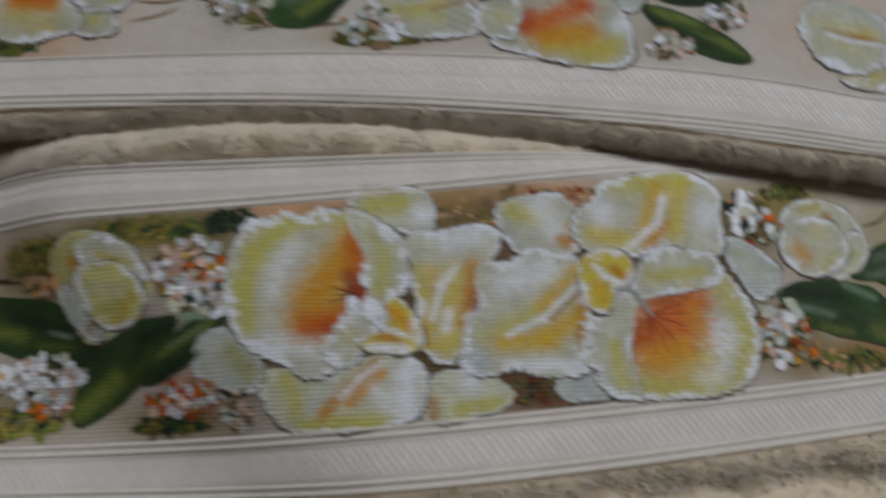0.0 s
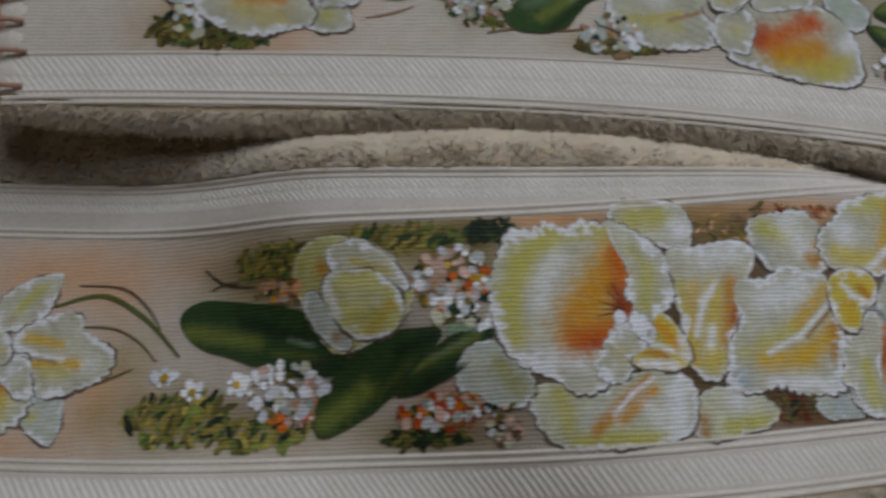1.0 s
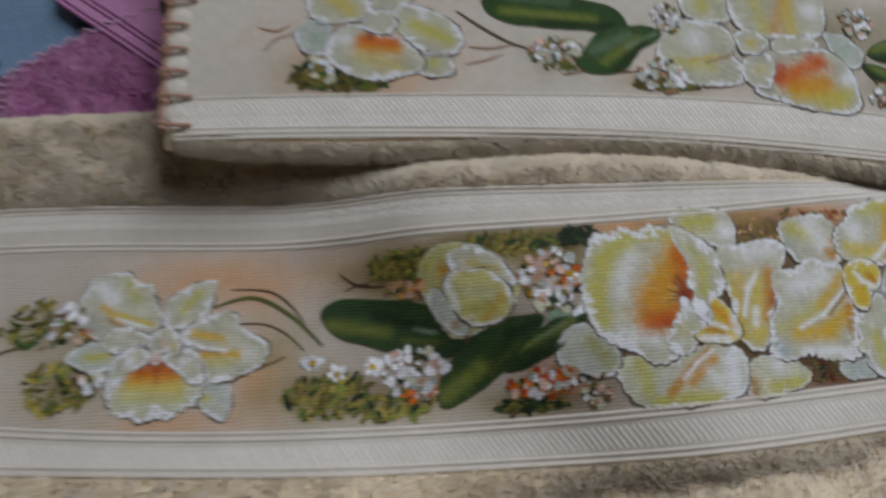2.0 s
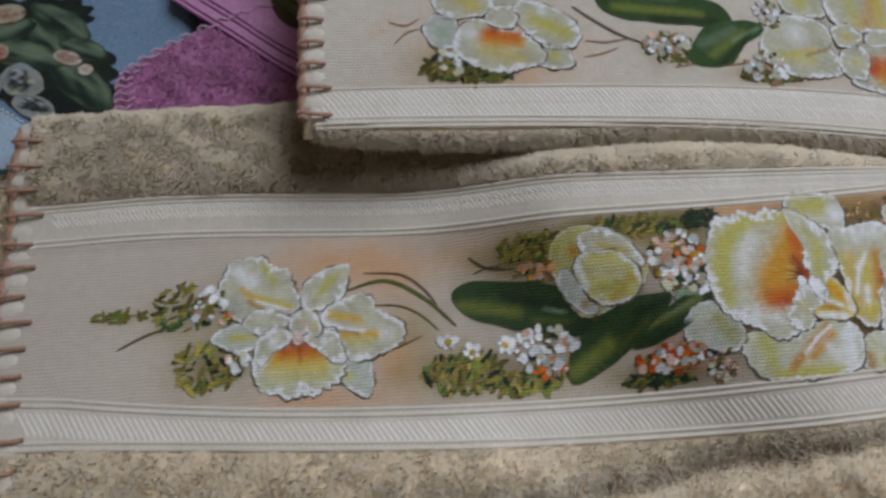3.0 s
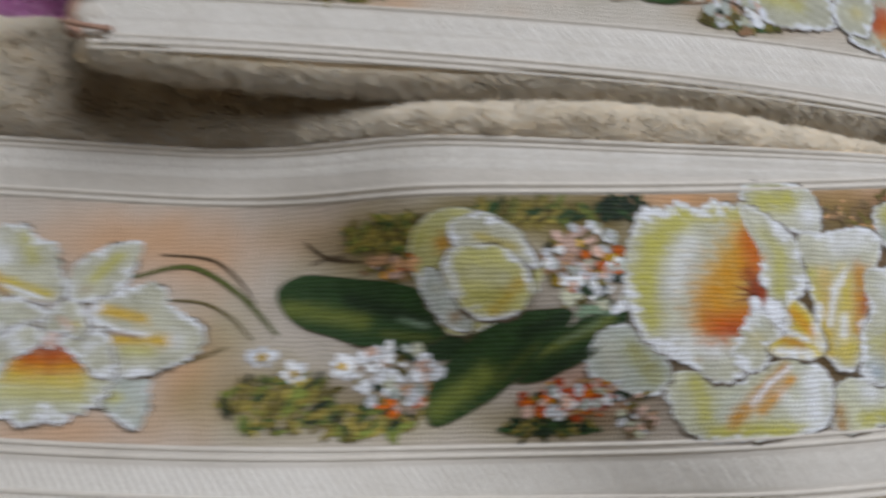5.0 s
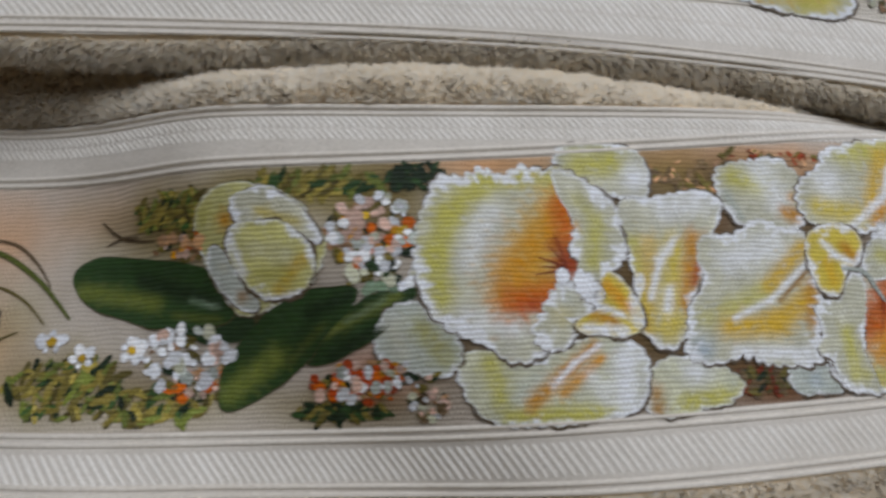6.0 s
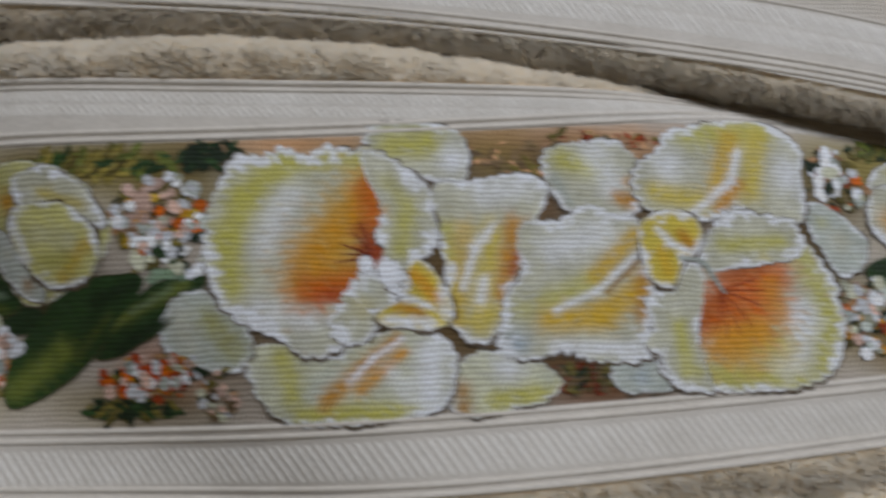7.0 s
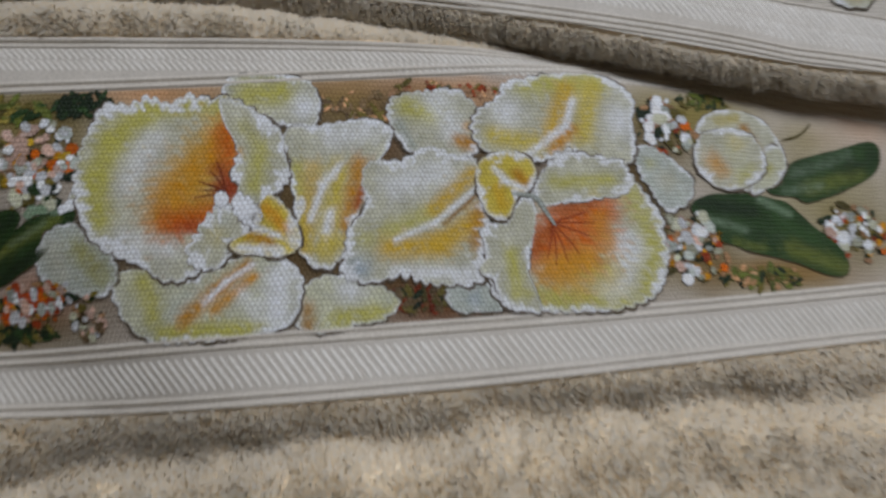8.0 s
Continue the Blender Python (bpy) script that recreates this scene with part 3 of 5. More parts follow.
def stroke(parent, z_at, points, width, col, layer=3, mat=None, name="painted_stem", label=""):
    """A tapering painted line through points given in mm."""
    p = np.array(points, float)
    s = np.linspace(0, len(p) - 1, 10 * (len(p) - 1) + 1)
    k = np.minimum(s.astype(int), len(p) - 2)
    f = s - k
    before, after = p[np.maximum(k - 1, 0)], p[np.minimum(k + 2, len(p) - 1)]
    m0, m1 = (p[k + 1] - before) / 2, (after - p[k]) / 2
    f = f[:, None]
    q = (2 * f**3 - 3 * f**2 + 1) * p[k] + (f**3 - 2 * f**2 + f) * m0 + (-2 * f**3 + 3 * f**2) * p[k + 1] + (f**3 - f**2) * m1
    way = np.gradient(q, axis=0)
    way /= np.linalg.norm(way, axis=1)[:, None]
    side = np.stack([-way[:, 1], way[:, 0]], 1)
    half = width / 2 * (0.25 + 0.75 * np.sin(np.linspace(0.3, 2.9, len(q))))[:, None]
    xy = np.concatenate([q - side * half, q, q + side * half]) / 1000
    n = len(q)
    z = z_at(xy[:, 0], xy[:, 1]) + 0.00008 * layer + 0.0002
    faces = [(j * n + i, j * n + i + 1, (j + 1) * n + i + 1, (j + 1) * n + i) for j in range(2) for i in range(n - 1)]
    cols = np.concatenate([np.tile(np.array(col) * e, (n, 1)) for e in (0.8, 1.25, 0.8)])
    return part(name, mesh_of(name, np.column_stack([xy, z]), faces, cols), mat or PAINT, parent, label)


def dyed(stains, base=CREAM):
    """Cloth colour with soft washes of thinned paint: each x, y, half width, half height in mm, colour, strength."""
    def colour(x, y):
        c = np.tile(base, (len(x), 1)) * (1 + 0.03 * ripple(x, y, 0.05, 31))[:, None]
        for k, (sx, sy, rx, ry, col, amount) in enumerate(stains):
            d = ((x * 1000 - sx) / rx) ** 2 + ((y * 1000 - sy) / ry) ** 2
            d = d * (1 + 0.35 * ripple(x, y, 0.012, 40 + k))
            c = blend(c, col, min(1.0, amount * 1.25) * np.exp(-d))
        return c
    return colour


# ---- towels ----
def stitched_edge(parent, edge, y0, y1, step, reach, z_at, seed):
    """Blanket stitch: a twisted cord round the edge, a bar over each hem scallop."""
    rng = np.random.RandomState(seed)
    ys = np.arange(y0, y1, 0.0016)
    pts = []
    for k, y in enumerate(ys):
        x = float(edge(y)) + 0.0004 * math.sin(k * 1.1)
        pts.append((x + 0.0004, y, float(z_at(np.float64(x + 0.006), np.float64(y))) - 0.0022 + 0.0005 * math.cos(k * 1.1)))
    part("edge_cord", mesh_of("edge_cord", *tube(pts, 0.0024, 7)), BROWN, parent, "brown crochet thread cord along the edge")
    y = y0 + 0.002
    while y < y1 - 0.002:
        long = reach * rng.uniform(0.8, 1.15)
        dip = rng.uniform(-0.0022, 0.0008)
        bar = []
        for k in range(9):
            f = k / 8
            x = float(edge(y)) - 0.001 + long * f
            py = y + dip * math.sin(f * 2.2) + 0.0006 * f
            bar.append((x, py, float(z_at(np.float64(max(x, edge(y) + 0.006)), np.float64(py))) + 0.0022 * (1 - f**4) + 0.0010 - (0.0012 if f == 0 else 0)))
        part("stitch", mesh_of("stitch", *tube(bar, 0.0010, 6)), BROWN, parent)
        bm = bmesh.new()
        mid = y + step * 0.5
        x = float(edge(mid)) + reach * 0.42
        z = float(z_at(np.float64(x), np.float64(mid)))
        m = Matrix.Translation((x, mid, z - 0.0018)) @ Matrix.Diagonal((reach * 0.55, step * 0.46, 0.0022, 1))
        bmesh.ops.create_icosphere(bm, subdivisions=2, radius=1, matrix=m)
        part("hem_scallop", bm, RIB, parent)
        y += step * rng.uniform(0.92, 1.08)


def lower_left(y):
    return -0.3665 + 0.9 * (np.asarray(y) - 0.09) ** 2


def lower_towel():
    root = thing("bath_towel", (0, 0, TABLE), "folded cream terry towel hand-painted with yellow daffodils and orchids", "towel", "cream painted towels")
    z = low_z
    below = lambda x, y: low_z(x, y) - 0.0016
    part("body", slab("body", -0.3665, 0.42, -0.26, FOLD, below, TABLE, 0.009, 0.004, left=lower_left), TERRY, root, "folded cream terry body")
    xs = np.concatenate([[-0.362], np.arange(-0.36, 0.40, 0.0016)])
    wide = np.concatenate([[-0.362], np.arange(-0.36, 0.40, 0.003)])
    part("border", grid("border", wide, [low_band_top, low_line], z, 8), GROUND, root, "cream woven border")
    part("border", grid("border", wide, [low_terry, low_band_foot], z, 8), GROUND, root, "cream woven border")
    T, O = TAN, OLIVE * 1.6
    stains = [(-216, 68, 30, 13, T, 0.6), (-190, 62, 16, 12, T, 0.5), (-188, 24, 13, 18, T, 0.6), (-222, 6, 26, 7, T, 0.55), (-150, 67, 34, 9, T, 0.35),
              (-262, 40, 14, 22, O, 0.35), (-286, 48, 12, 9, O, 0.4), (-310, 49, 12, 4, O, 0.3), (-272, 24, 18, 12, O, 0.4), (-178, 36, 12, 12, O, 0.35),
              (-165, 14, 22, 11, O, 0.55), (-130, 8, 26, 7, O, 0.45), (-120, 60, 28, 12, O, 0.75), (-85, 70, 36, 8, O, 0.8), (-60, 66, 16, 14, O, 0.7), (-50, 72, 10, 5, DARK, 0.6),
              (-72, 6, 26, 7, O, 0.55), (-60, 14, 14, 8, ORANGE, 0.35), (-25, 76, 24, 4, T, 0.8), (25, 76, 26, 9, T, 0.75), (36, 74, 14, 9, O, 0.6), (62, 80, 28, 5, T, 0.75), (80, 72, 16, 9, T, 0.7)]
    stains = stains + [(44, 58, 8, 10, RED, 0.45), (58, 9, 16, 7, np.array((0.2, 0.08, 0.03)), 0.85), (130, 40, 14, 20, O, 0.6), (140, 70, 14, 12, O, 0.6), (150, 22, 18, 10, O, 0.55),
                       (160, 78, 16, 6, O, 0.55), (180, 16, 22, 6, O, 0.6), (196, 66, 12, 9, O, 0.45), (212, 30, 14, 12, O, 0.45), (222, 72, 16, 9, T, 0.35), (10, 40, 30, 30, O, 0.6), (-46, 26, 14, 10, DARK, 0.4)]
    shade = np.array((0.13, 0.08, 0.03))
    stains = stains + [(8, 22, 26, 12, shade, 0.85), (40, 42, 14, 24, shade, 0.8), (46, 18, 14, 10, shade, 0.8), (18, 66, 12, 10, shade, 0.75), (48, 70, 10, 9, shade, 0.75), (82, 58, 12, 12, shade, 0.75), (128, 50, 8, 20, shade, 0.7), (76, 18, 8, 14, shade, 0.7), (-38, 20, 12, 12, shade, 0.7), (-104, 32, 22, 8, DARK * 2, 0.85), (-124, 62, 20, 9, shade * 0.8, 0.6), (-84, 71, 24, 5, shade * 0.8, 0.5), (-58, 60, 12, 16, shade, 0.55), (-160, 14, 18, 8, shade, 0.4), (-70, 6, 20, 6, shade, 0.55), (-128, 14, 16, 8, shade, 0.45), (144, 66, 11, 12, shade, 0.6), (150, 24, 13, 12, shade, 0.6), (210, 32, 12, 10, shade, 0.5), (-276, 50, 12, 9, shade, 0.35), (-266, 26, 14, 9, shade, 0.4)]
    stains = stains + [(15, 40, 34, 26, shade, 0.75), (70, 45, 44, 24, shade, 0.75), (30, 22, 40, 10, shade, 0.7), (120, 50, 16, 24, shade, 0.6), (-104, 38, 40, 14, shade, 0.5), (198, 44, 34, 16, O, 0.5), (178, 17, 30, 6, np.array((0.30, 0.17, 0.05)), 0.75), (156, 74, 22, 8, O, 0.6), (60, 8, 18, 8, np.array((0.16, 0.07, 0.025)), 0.9)]
    part("painted_band", grid("painted_band", xs, [low_band_foot, low_band_top], z, 54, dyed(stains)), CANVAS, root, "cream woven cotton band with painted washes")
    for line, off, r in ((low_line, 0.0, 0.0014), (low_line, -0.0022, 0.0008), (low_band_top, 0.0010, 0.0011), (low_band_top, 0.0034, 0.0012),
                         (low_band_foot, -0.0010, 0.0011), (low_band_foot, -0.0036, 0.0012), (low_terry, 0.0008, 0.0013), (low_terry, 0.0034, 0.0012)):
        rib(root, line, off, r, -0.356, 0.36, z)
    twill(root, low_line, -0.0030, -0.0066, -0.345, 0.26, z, 0.0022, 0.9)
    twill(root, low_line, -0.0068, -0.0104, -0.345, 0.26, z, 0.0022, 0.9)
    twill(root, low_band_foot, -0.0062, -0.0160, -0.345, 0.26, z, 0.0027, 0.7)
    head = lambda x: np.minimum(FOLD + 0.001, np.where(x > -0.215, up_edge(x) + 0.03, FOLD + 0.001))
    a = scatter(150000, -0.358, 0.27, lambda x: low_line(x) + 0.0015, head, 3)
    roll = lambda x, y: low_z(x, y) - 0.009 * (1 - np.sqrt(np.maximum(1 - np.clip((y - FOLD + 0.009) / 0.009, 0, 0.98) ** 2, 0)))
    tufts(root, *a, roll, 0.0023, 0.00058, PILE, 21, "fluffy cream terry loops")
    b = scatter(150000, -0.355, 0.27, level(-0.10), lambda x: low_terry(x) - 0.0008, 4)
    tufts(root, *b, low_z, 0.0023, 0.00058, PILE, 25, "fluffy cream terry loops")
    stitched_edge(root, lower_left, -0.05, 0.148, 0.0122, 0.0155, low_z, 9)
    return root


def lower_painting(root):
    z = low_z
    # orchid at the edge
    lip = petal("painted_orchid", root, z, (-231.1, 23.7), (20.3, 18.4, 19.1, 20, 17.4, 14.9, 13.1, 12.2, 13.6, 16.7, 18.5, 19.9, 19.5, 19.3, 19.1, 19, 18.5, 18.7, 16.7, 15.1, 16, 14.3, 14.4, 16.8, 16.1, 18.1, 19.7, 20), PALE, [(-240.9, 22.8, -220.8, 20.9, 3.8, LEMON, 0.8), (-239.8, 26.4, -221.9, 25.9, 3.3, AMBER, 0.9), (-237.4, 28.7, -223, 28.9, 2.9, ORANGE * 0.8, 0.9), (-233.8, 31.7, -225.4, 31.6, 1.9, RED, 0.9), (-230.2, 29.4, -230.2, 23.3, 1, RED, 0.5), (-243.2, 17.7, -219.7, 15.9, 2.1, LIME, 0.5)], 5, seed=334, rim=2.4, frill=1.0, ink=0.8, label='painted white orchid with an orange throat')
    petal("petal", lip, z, (-250.2, 58), (16.1, 15.2, 16.3, 13.3, 13.2, 15.9, 15.5, 16.7, 18.2, 16.5, 16.4, 17.3, 16.3, 16.2, 15.3, 15.2, 15.7, 14.1, 12.5, 14.4, 20.2, 19.9), FAINT, [(-246.6, 70.2, -242.7, 61.7, 2.5, LIME, 0.6), (-256.3, 58.5, -248.7, 51.8, 1.7, YELLOW, 0.9), (-248.7, 54, -235.1, 49, 1.7, LEMON, 0.8), (-263.4, 52.3, -257.1, 46.6, 3, GREY * 0.8, 0.7), (-259.1, 68.3, -252.7, 62.3, 3.5, WHITE, 0.7), (-253.6, 53, -246.1, 47.2, 0.9, TAN * 0.6, 0.8), (-246.1, 47.2, -235.1, 45.9, 0.9, TAN * 0.5, 0.8), (-249.9, 52.7, -236.3, 47.8, 0.7, WHITE, 0.9)], 3, seed=335, rim=1.3, frill=0.7, ink=1.0)
    petal("petal", lip, z, (-245.9, 42.8), (10.6, 7.1, 5, 4.4, 4.6, 5.6, 6.1, 7.2, 8.9, 7.6, 6.1, 5.6, 4.6, 4.5, 5.2, 7.1), FAINT, [(-246, 42, -246, 42, 2.4, GREY, 0.3)], 4, seed=336, rim=1.4, frill=0.4, ink=0.8)
    petal("petal", lip, z, (-218.8, 57), (8.7, 10.5, 14.5, 10.4, 8.6, 7.7, 7.8, 8.5, 9.7, 11.3, 12.6, 10.6, 9.1, 8.3, 8, 8.4), FAINT, [(-221.4, 54.8, -214.9, 62.5, 2, LIME, 0.8), (-223.9, 50.9, -223.9, 50.9, 1.5, AMBER * 0.5, 0.4)], 3, seed=337, rim=1.5, frill=0.4, ink=1.0)
    petal("petal", lip, z, (-202.5, 37.2), (17.5, 12.8, 10.5, 9.8, 13.6, 15.1, 14.7, 15.7, 17.3, 18.8, 14.7, 12, 12, 13.1, 15.2, 14.3, 13.8, 14.4, 16.7, 18.5), FAINT, [(-216.6, 43.8, -203.9, 40.8, 2, YELLOW, 0.95), (-212, 34.5, -196.1, 33.3, 2.4, YELLOW, 0.9), (-207.3, 30.3, -200, 29.8, 1.9, LIME, 0.6), (-192.5, 33.1, -192.5, 33.1, 2.9, WHITE, 0.6), (-218.7, 40.6, -211.9, 36.8, 1, WHITE, 1), (-211.9, 36.8, -201.7, 35.5, 1, WHITE, 1), (-215.6, 36.8, -204.2, 34.4, 0.6, TAN * 0.4, 0.8)], 4, seed=338, rim=1.5, frill=0.6, ink=1.0)
    petal("petal", lip, z, (-257.6, 35.9), (10, 7.5, 6.6, 6.7, 6.2, 6, 6.8, 9, 11.2, 7.4, 6, 5.7, 6.2, 6.3, 7.3, 9.9), GREY, [(-260.3, 36.1, -251.9, 36, 2.2, LIME, 0.9), (-253, 33.6, -253, 33.6, 1.7, FAINT, 0.5)], 3, seed=339, rim=0.8, frill=0.4, ink=0.9)
    petal("petal", lip, z, (-205, 15.5), (5.7, 6, 7.5, 7.8, 7.1, 7.6, 7.3, 7.5, 8.3, 6.3, 5.9, 6.4, 7.3, 9.7, 7.7, 6.3), GREY, [(-209, 15.7, -209, 15.7, 2.4, LIME, 0.8), (-203.3, 11.6, -203.3, 11.6, 2.1, FAINT, 0.7)], 3, seed=340, rim=0.8, frill=0.4, ink=0.8)
    petal("frill", lip, z, (-242.7, 31.8), (6.2, 9.2, 8, 6.8, 5.4, 5.1, 5, 4.8, 5.3, 7.3, 9.1, 8.9, 2.6, 2.5, 2.8, 3.8), FAINT, [(-242.2, 32.8, -242.2, 32.8, 1.9, WHITE, 0.8)], 6, seed=341, rim=1.8, frill=0.6, ink=0.7)
    petal("frill", lip, z, (-218.3, 30.1), (5.5, 5.3, 5.9, 5.9, 6, 7.2, 8.1, 10.3, 6.3, 4.2, 3.5, 3.9, 5.2, 8.2, 10.5, 6.8), FAINT, [(-219.3, 31.7, -219.3, 31.7, 1.9, WHITE, 0.8)], 6, seed=342, rim=1.8, frill=0.6, ink=0.7)
    petal("column", lip, z, (-227.9, 40.9), (5.5, 5.3, 5.3, 5.7, 5.6, 5.4, 5.8, 6.4, 6.2, 5.5, 4.6, 3.6, 7.6, 7.2), FAINT, [(-229, 40.8, -226.5, 38, 1.2, BLUSH, 0.8), (-224.1, 39.1, -224.1, 39.1, 1.2, LEMON, 0.6)], 7, seed=343, rim=1.2, frill=0.1, ink=0.8)
    petal("column", lip, z, (-231, 34), (1.5, 1.5, 2.3, 1.7, 1.3, 1.9, 2.3, 1.5), BLUSH, [(-230.9, 34.5, -230.9, 34.5, 0.7, WHITE, 0.7)], 8, seed=344, rim=0.4, frill=0, ink=0.3)
    # sprays of small blossom by the orchid
    W = [WHITE, WHITE, WHITE, WHITE, WHITE, PALE, GREY, BLUSH]
    GR = [GREEN * 1.5, OLIVE, LEAF * 1.4, OLIVE * 2.2, OLIVE * 0.5, OLIVE * 1.5, LEAF, DARK]
    def spray(spot, count, size, colours, seed, layer=4, label="painted spray of small blossom", long=1.35, aim=None):
        if label == leaves:
            count, size, long, aim = int(count * 2.2), size * 0.46, long * 1.6, None if aim is None else aim - 20
        else:
            dabs("painted_shade", root, z, (spot[0], spot[1], spot[2] * 1.05, spot[3] * 1.05), int(count * 0.7), size * 0.6, [OLIVE * 0.6, DARK, OLIVE, TAN * 0.6], seed + 500, layer - 1, 2.0, label="painted dark flecks behind the blossom")
            size = size * 0.76
        return dabs("painted_blossom", root, z, spot, count, size, colours, seed, layer, long, label=label, aim=aim)
    leaves = "painted olive and green leaf dabs"
    spray((-283, 52, 13, 11), 34, 1.8, GR, 101, 2, leaves, 2.0, 35)
    spray((-311, 49.5, 12, 2.5), 16, 1.5, [OLIVE, LEAF], 102, 2, leaves, 2.2, 15)
    spray((-270, 24, 16, 11), 40, 1.8, GR, 103, 2, leaves, 2.0, 60)
    spray((-272, 52, 8, 9), 16, 1.9, W, 104)
    spray((-257, 25, 6, 5), 13, 1.8, W, 105)
    spray((-264, 45, 5, 4), 7, 1.3, [ORANGE, BLUSH, YELLOW], 106)
    stroke(root, z, [(-209, 55), (-191, 58.5), (-174, 49), (-160, 34.5)], 1.9, LEAF * 0.6)
    stroke(root, z, [(-201, 63), (-184, 61), (-174, 53.5), (-168, 45)], 1.0, INK * 1.3)
    stroke(root, z, [(-200, 47), (-186, 46), (-176, 41), (-168, 33)], 0.9, OLIVE * 0.6)
    stroke(root, z, [(-196, 24), (-186, 27), (-176, 31)], 0.9, OLIVE * 0.5)
    stroke(root, z, [(-310, 34), (-298, 40), (-288, 43)], 1.2, OLIVE * 0.5)
    # leaves
    petal("painted_leaf", root, z, (-133.3, 42), (21.4, 20.3, 15.5, 12.5, 10.8, 10.1, 10.2, 11, 12.9, 16.9, 24.1, 28.3, 24.5, 18.9, 14, 11.7, 10.7, 10.5, 11.1, 11.6, 13, 16.1, 23.2, 28.4), GREEN * 0.9, [(-156.7, 43.4, -132.3, 38.7, 3, LEAF, 0.8), (-146, 50.2, -122, 47.4, 2, GREEN * 0.7, 0.6), (-136.5, 45.9, -110.7, 37.7, 2.7, DARK, 0.8), (-119.6, 38.7, -111.2, 36.4, 1, MINT, 0.6), (-125.3, 34.4, -110.9, 32.6, 1.5, LEAF * 0.7, 0.6)], 3, seed=326, rim=0, frill=0, ink=0.3, label='painted dark green leaf')
    petal("painted_leaf", root, z, (-111.4, 30.5), (12.4, 8.8, 5.8, 4.6, 4.5, 5.4, 8.9, 12.6, 8.2, 6.4, 5.6, 5.3, 6.1, 9.4), DARK * 1.6, [(-113.4, 30.9, -113.4, 30.9, 2.4, GREEN * 0.6, 0.5)], 2, seed=327, rim=0, frill=0, ink=0.2, label='painted dark green leaf')
    petal("painted_leaf", root, z, (-65.6, 28.5), (8.9, 13.6, 19.7, 13.6, 10.3, 8.2, 6.5, 5.7, 5.4, 5.4, 5.9, 7.1, 9.3, 13.5, 19.6, 14.6, 9.7, 7.1, 6, 5.4, 5.3, 5.6, 6.1, 7), GREEN * 0.8, [(-75.6, 26.8, -54.1, 36.5, 1.6, LEAF, 0.9), (-69.8, 29.7, -57.8, 35.6, 0.9, MINT * 0.7, 0.5), (-74.5, 19.9, -59.6, 27.5, 2, DARK, 0.8)], 4, seed=328, rim=0, frill=0, ink=0.3, label='painted dark green leaf')
    petal("painted_leaf", root, z, (-90.7, 23.9), (12.2, 17.3, 28.6, 22.4, 17.7, 13.8, 11.6, 10.6, 10.1, 9.9, 10.5, 11.9, 14.5, 18.9, 23.3, 26.7, 19, 13.5, 11, 9.5, 8.8, 8.8, 9.5, 10.6), GREEN * 0.9, [(-108, 10, -92.7, 20.6, 3.7, LEAF * 1.2, 0.85), (-92.5, 28.7, -76.4, 36.1, 2.3, GREEN * 1.4, 0.5), (-81, 33.2, -68.3, 37.2, 2.5, DARK, 0.8), (-102, 22.7, -90.1, 30.8, 1.9, DARK * 2, 0.5), (-88.1, 19, -76.6, 29.3, 1.4, LEAF * 0.6, 0.5)], 5, seed=329, rim=0, frill=0, ink=0.3, label='painted dark green leaf')
    # closed bud
    bud = petal("painted_bud", root, z, (-96.8, 53.6), (21, 18.3, 17.7, 16.8, 16.9, 17.3, 19.2, 21.1, 21.8, 20.5, 18, 17, 17.1, 18, 20.2, 19, 18.1, 19, 20.1, 20.8), LIME * 0.6 + PALE * 0.3, [(-106.1, 61.6, -106.1, 61.6, 2.8, AMBER * 0.7, 0.95), (-113.2, 63.7, -113.2, 63.7, 2.6, LIME * 0.8, 0.6), (-107.9, 51.4, -107.9, 51.4, 2.3, OLIVE, 0.6), (-85.8, 65.5, -85.8, 65.5, 2.4, OLIVE * 1.5, 0.5)], 4, seed=330, rim=0.4, frill=0.3, ink=0.4, label='painted yellow-white flower bud')
    petal("petal", bud, z, (-106, 44.3), (3.1, 2.5, 2.4, 2.7, 4.6, 10.4, 9.7, 6.4, 4.5, 3.9, 3.9, 4.3, 5.9, 9.6, 11.8, 5.3), GREY, [(-102.5, 39.1, -102.5, 39.1, 1.8, AMBER * 0.5, 0.8), (-108, 47.9, -108, 47.9, 1.6, FAINT, 0.6)], 5, seed=331, rim=0.7, frill=0.2, ink=0.7)
    petal("petal", bud, z, (-92.7, 64.1), (9.2, 6.7, 5.2, 4.7, 4.6, 5, 6.2, 7, 8.6, 11.2, 10.9, 9.7, 7.2, 4.4, 4.1, 4.1, 4.6, 6, 18.6, 13.1), FAINT, [(-95.6, 63.5, -84.1, 59.3, 1.7, LEMON * 0.8, 0.7), (-88.8, 59.7, -88.8, 59.7, 1, OLIVE, 0.5)], 6, seed=332, rim=1.6, frill=0.3, ink=0.7)
    petal("petal", bud, z, (-92.4, 49.6), (12.8, 11.4, 10.3, 10.2, 10.2, 10.3, 11.7, 14.6, 14.3, 12, 10.3, 10.1, 10.1, 11.4, 11.3, 12.4, 13.5, 13.7), LIME * 0.75 + PALE * 0.3, [(-82.6, 48.4, -89.9, 40.4, 2.1, YELLOW * 0.8, 0.7), (-98.7, 52.5, -87.2, 50, 2.8, FAINT, 0.4), (-96.6, 45.3, -87.5, 44.3, 1.8, LIME * 0.8, 0.6), (-105, 55.6, -101.2, 45.9, 1.2, WHITE, 0.8)], 7, seed=333, rim=1.2, frill=0.3, ink=1.1)
    # blossom round the bud
    spray((-125, 66, 14, 6), 46, 1.8, GR, 111, 2, leaves, 1.9, 70)
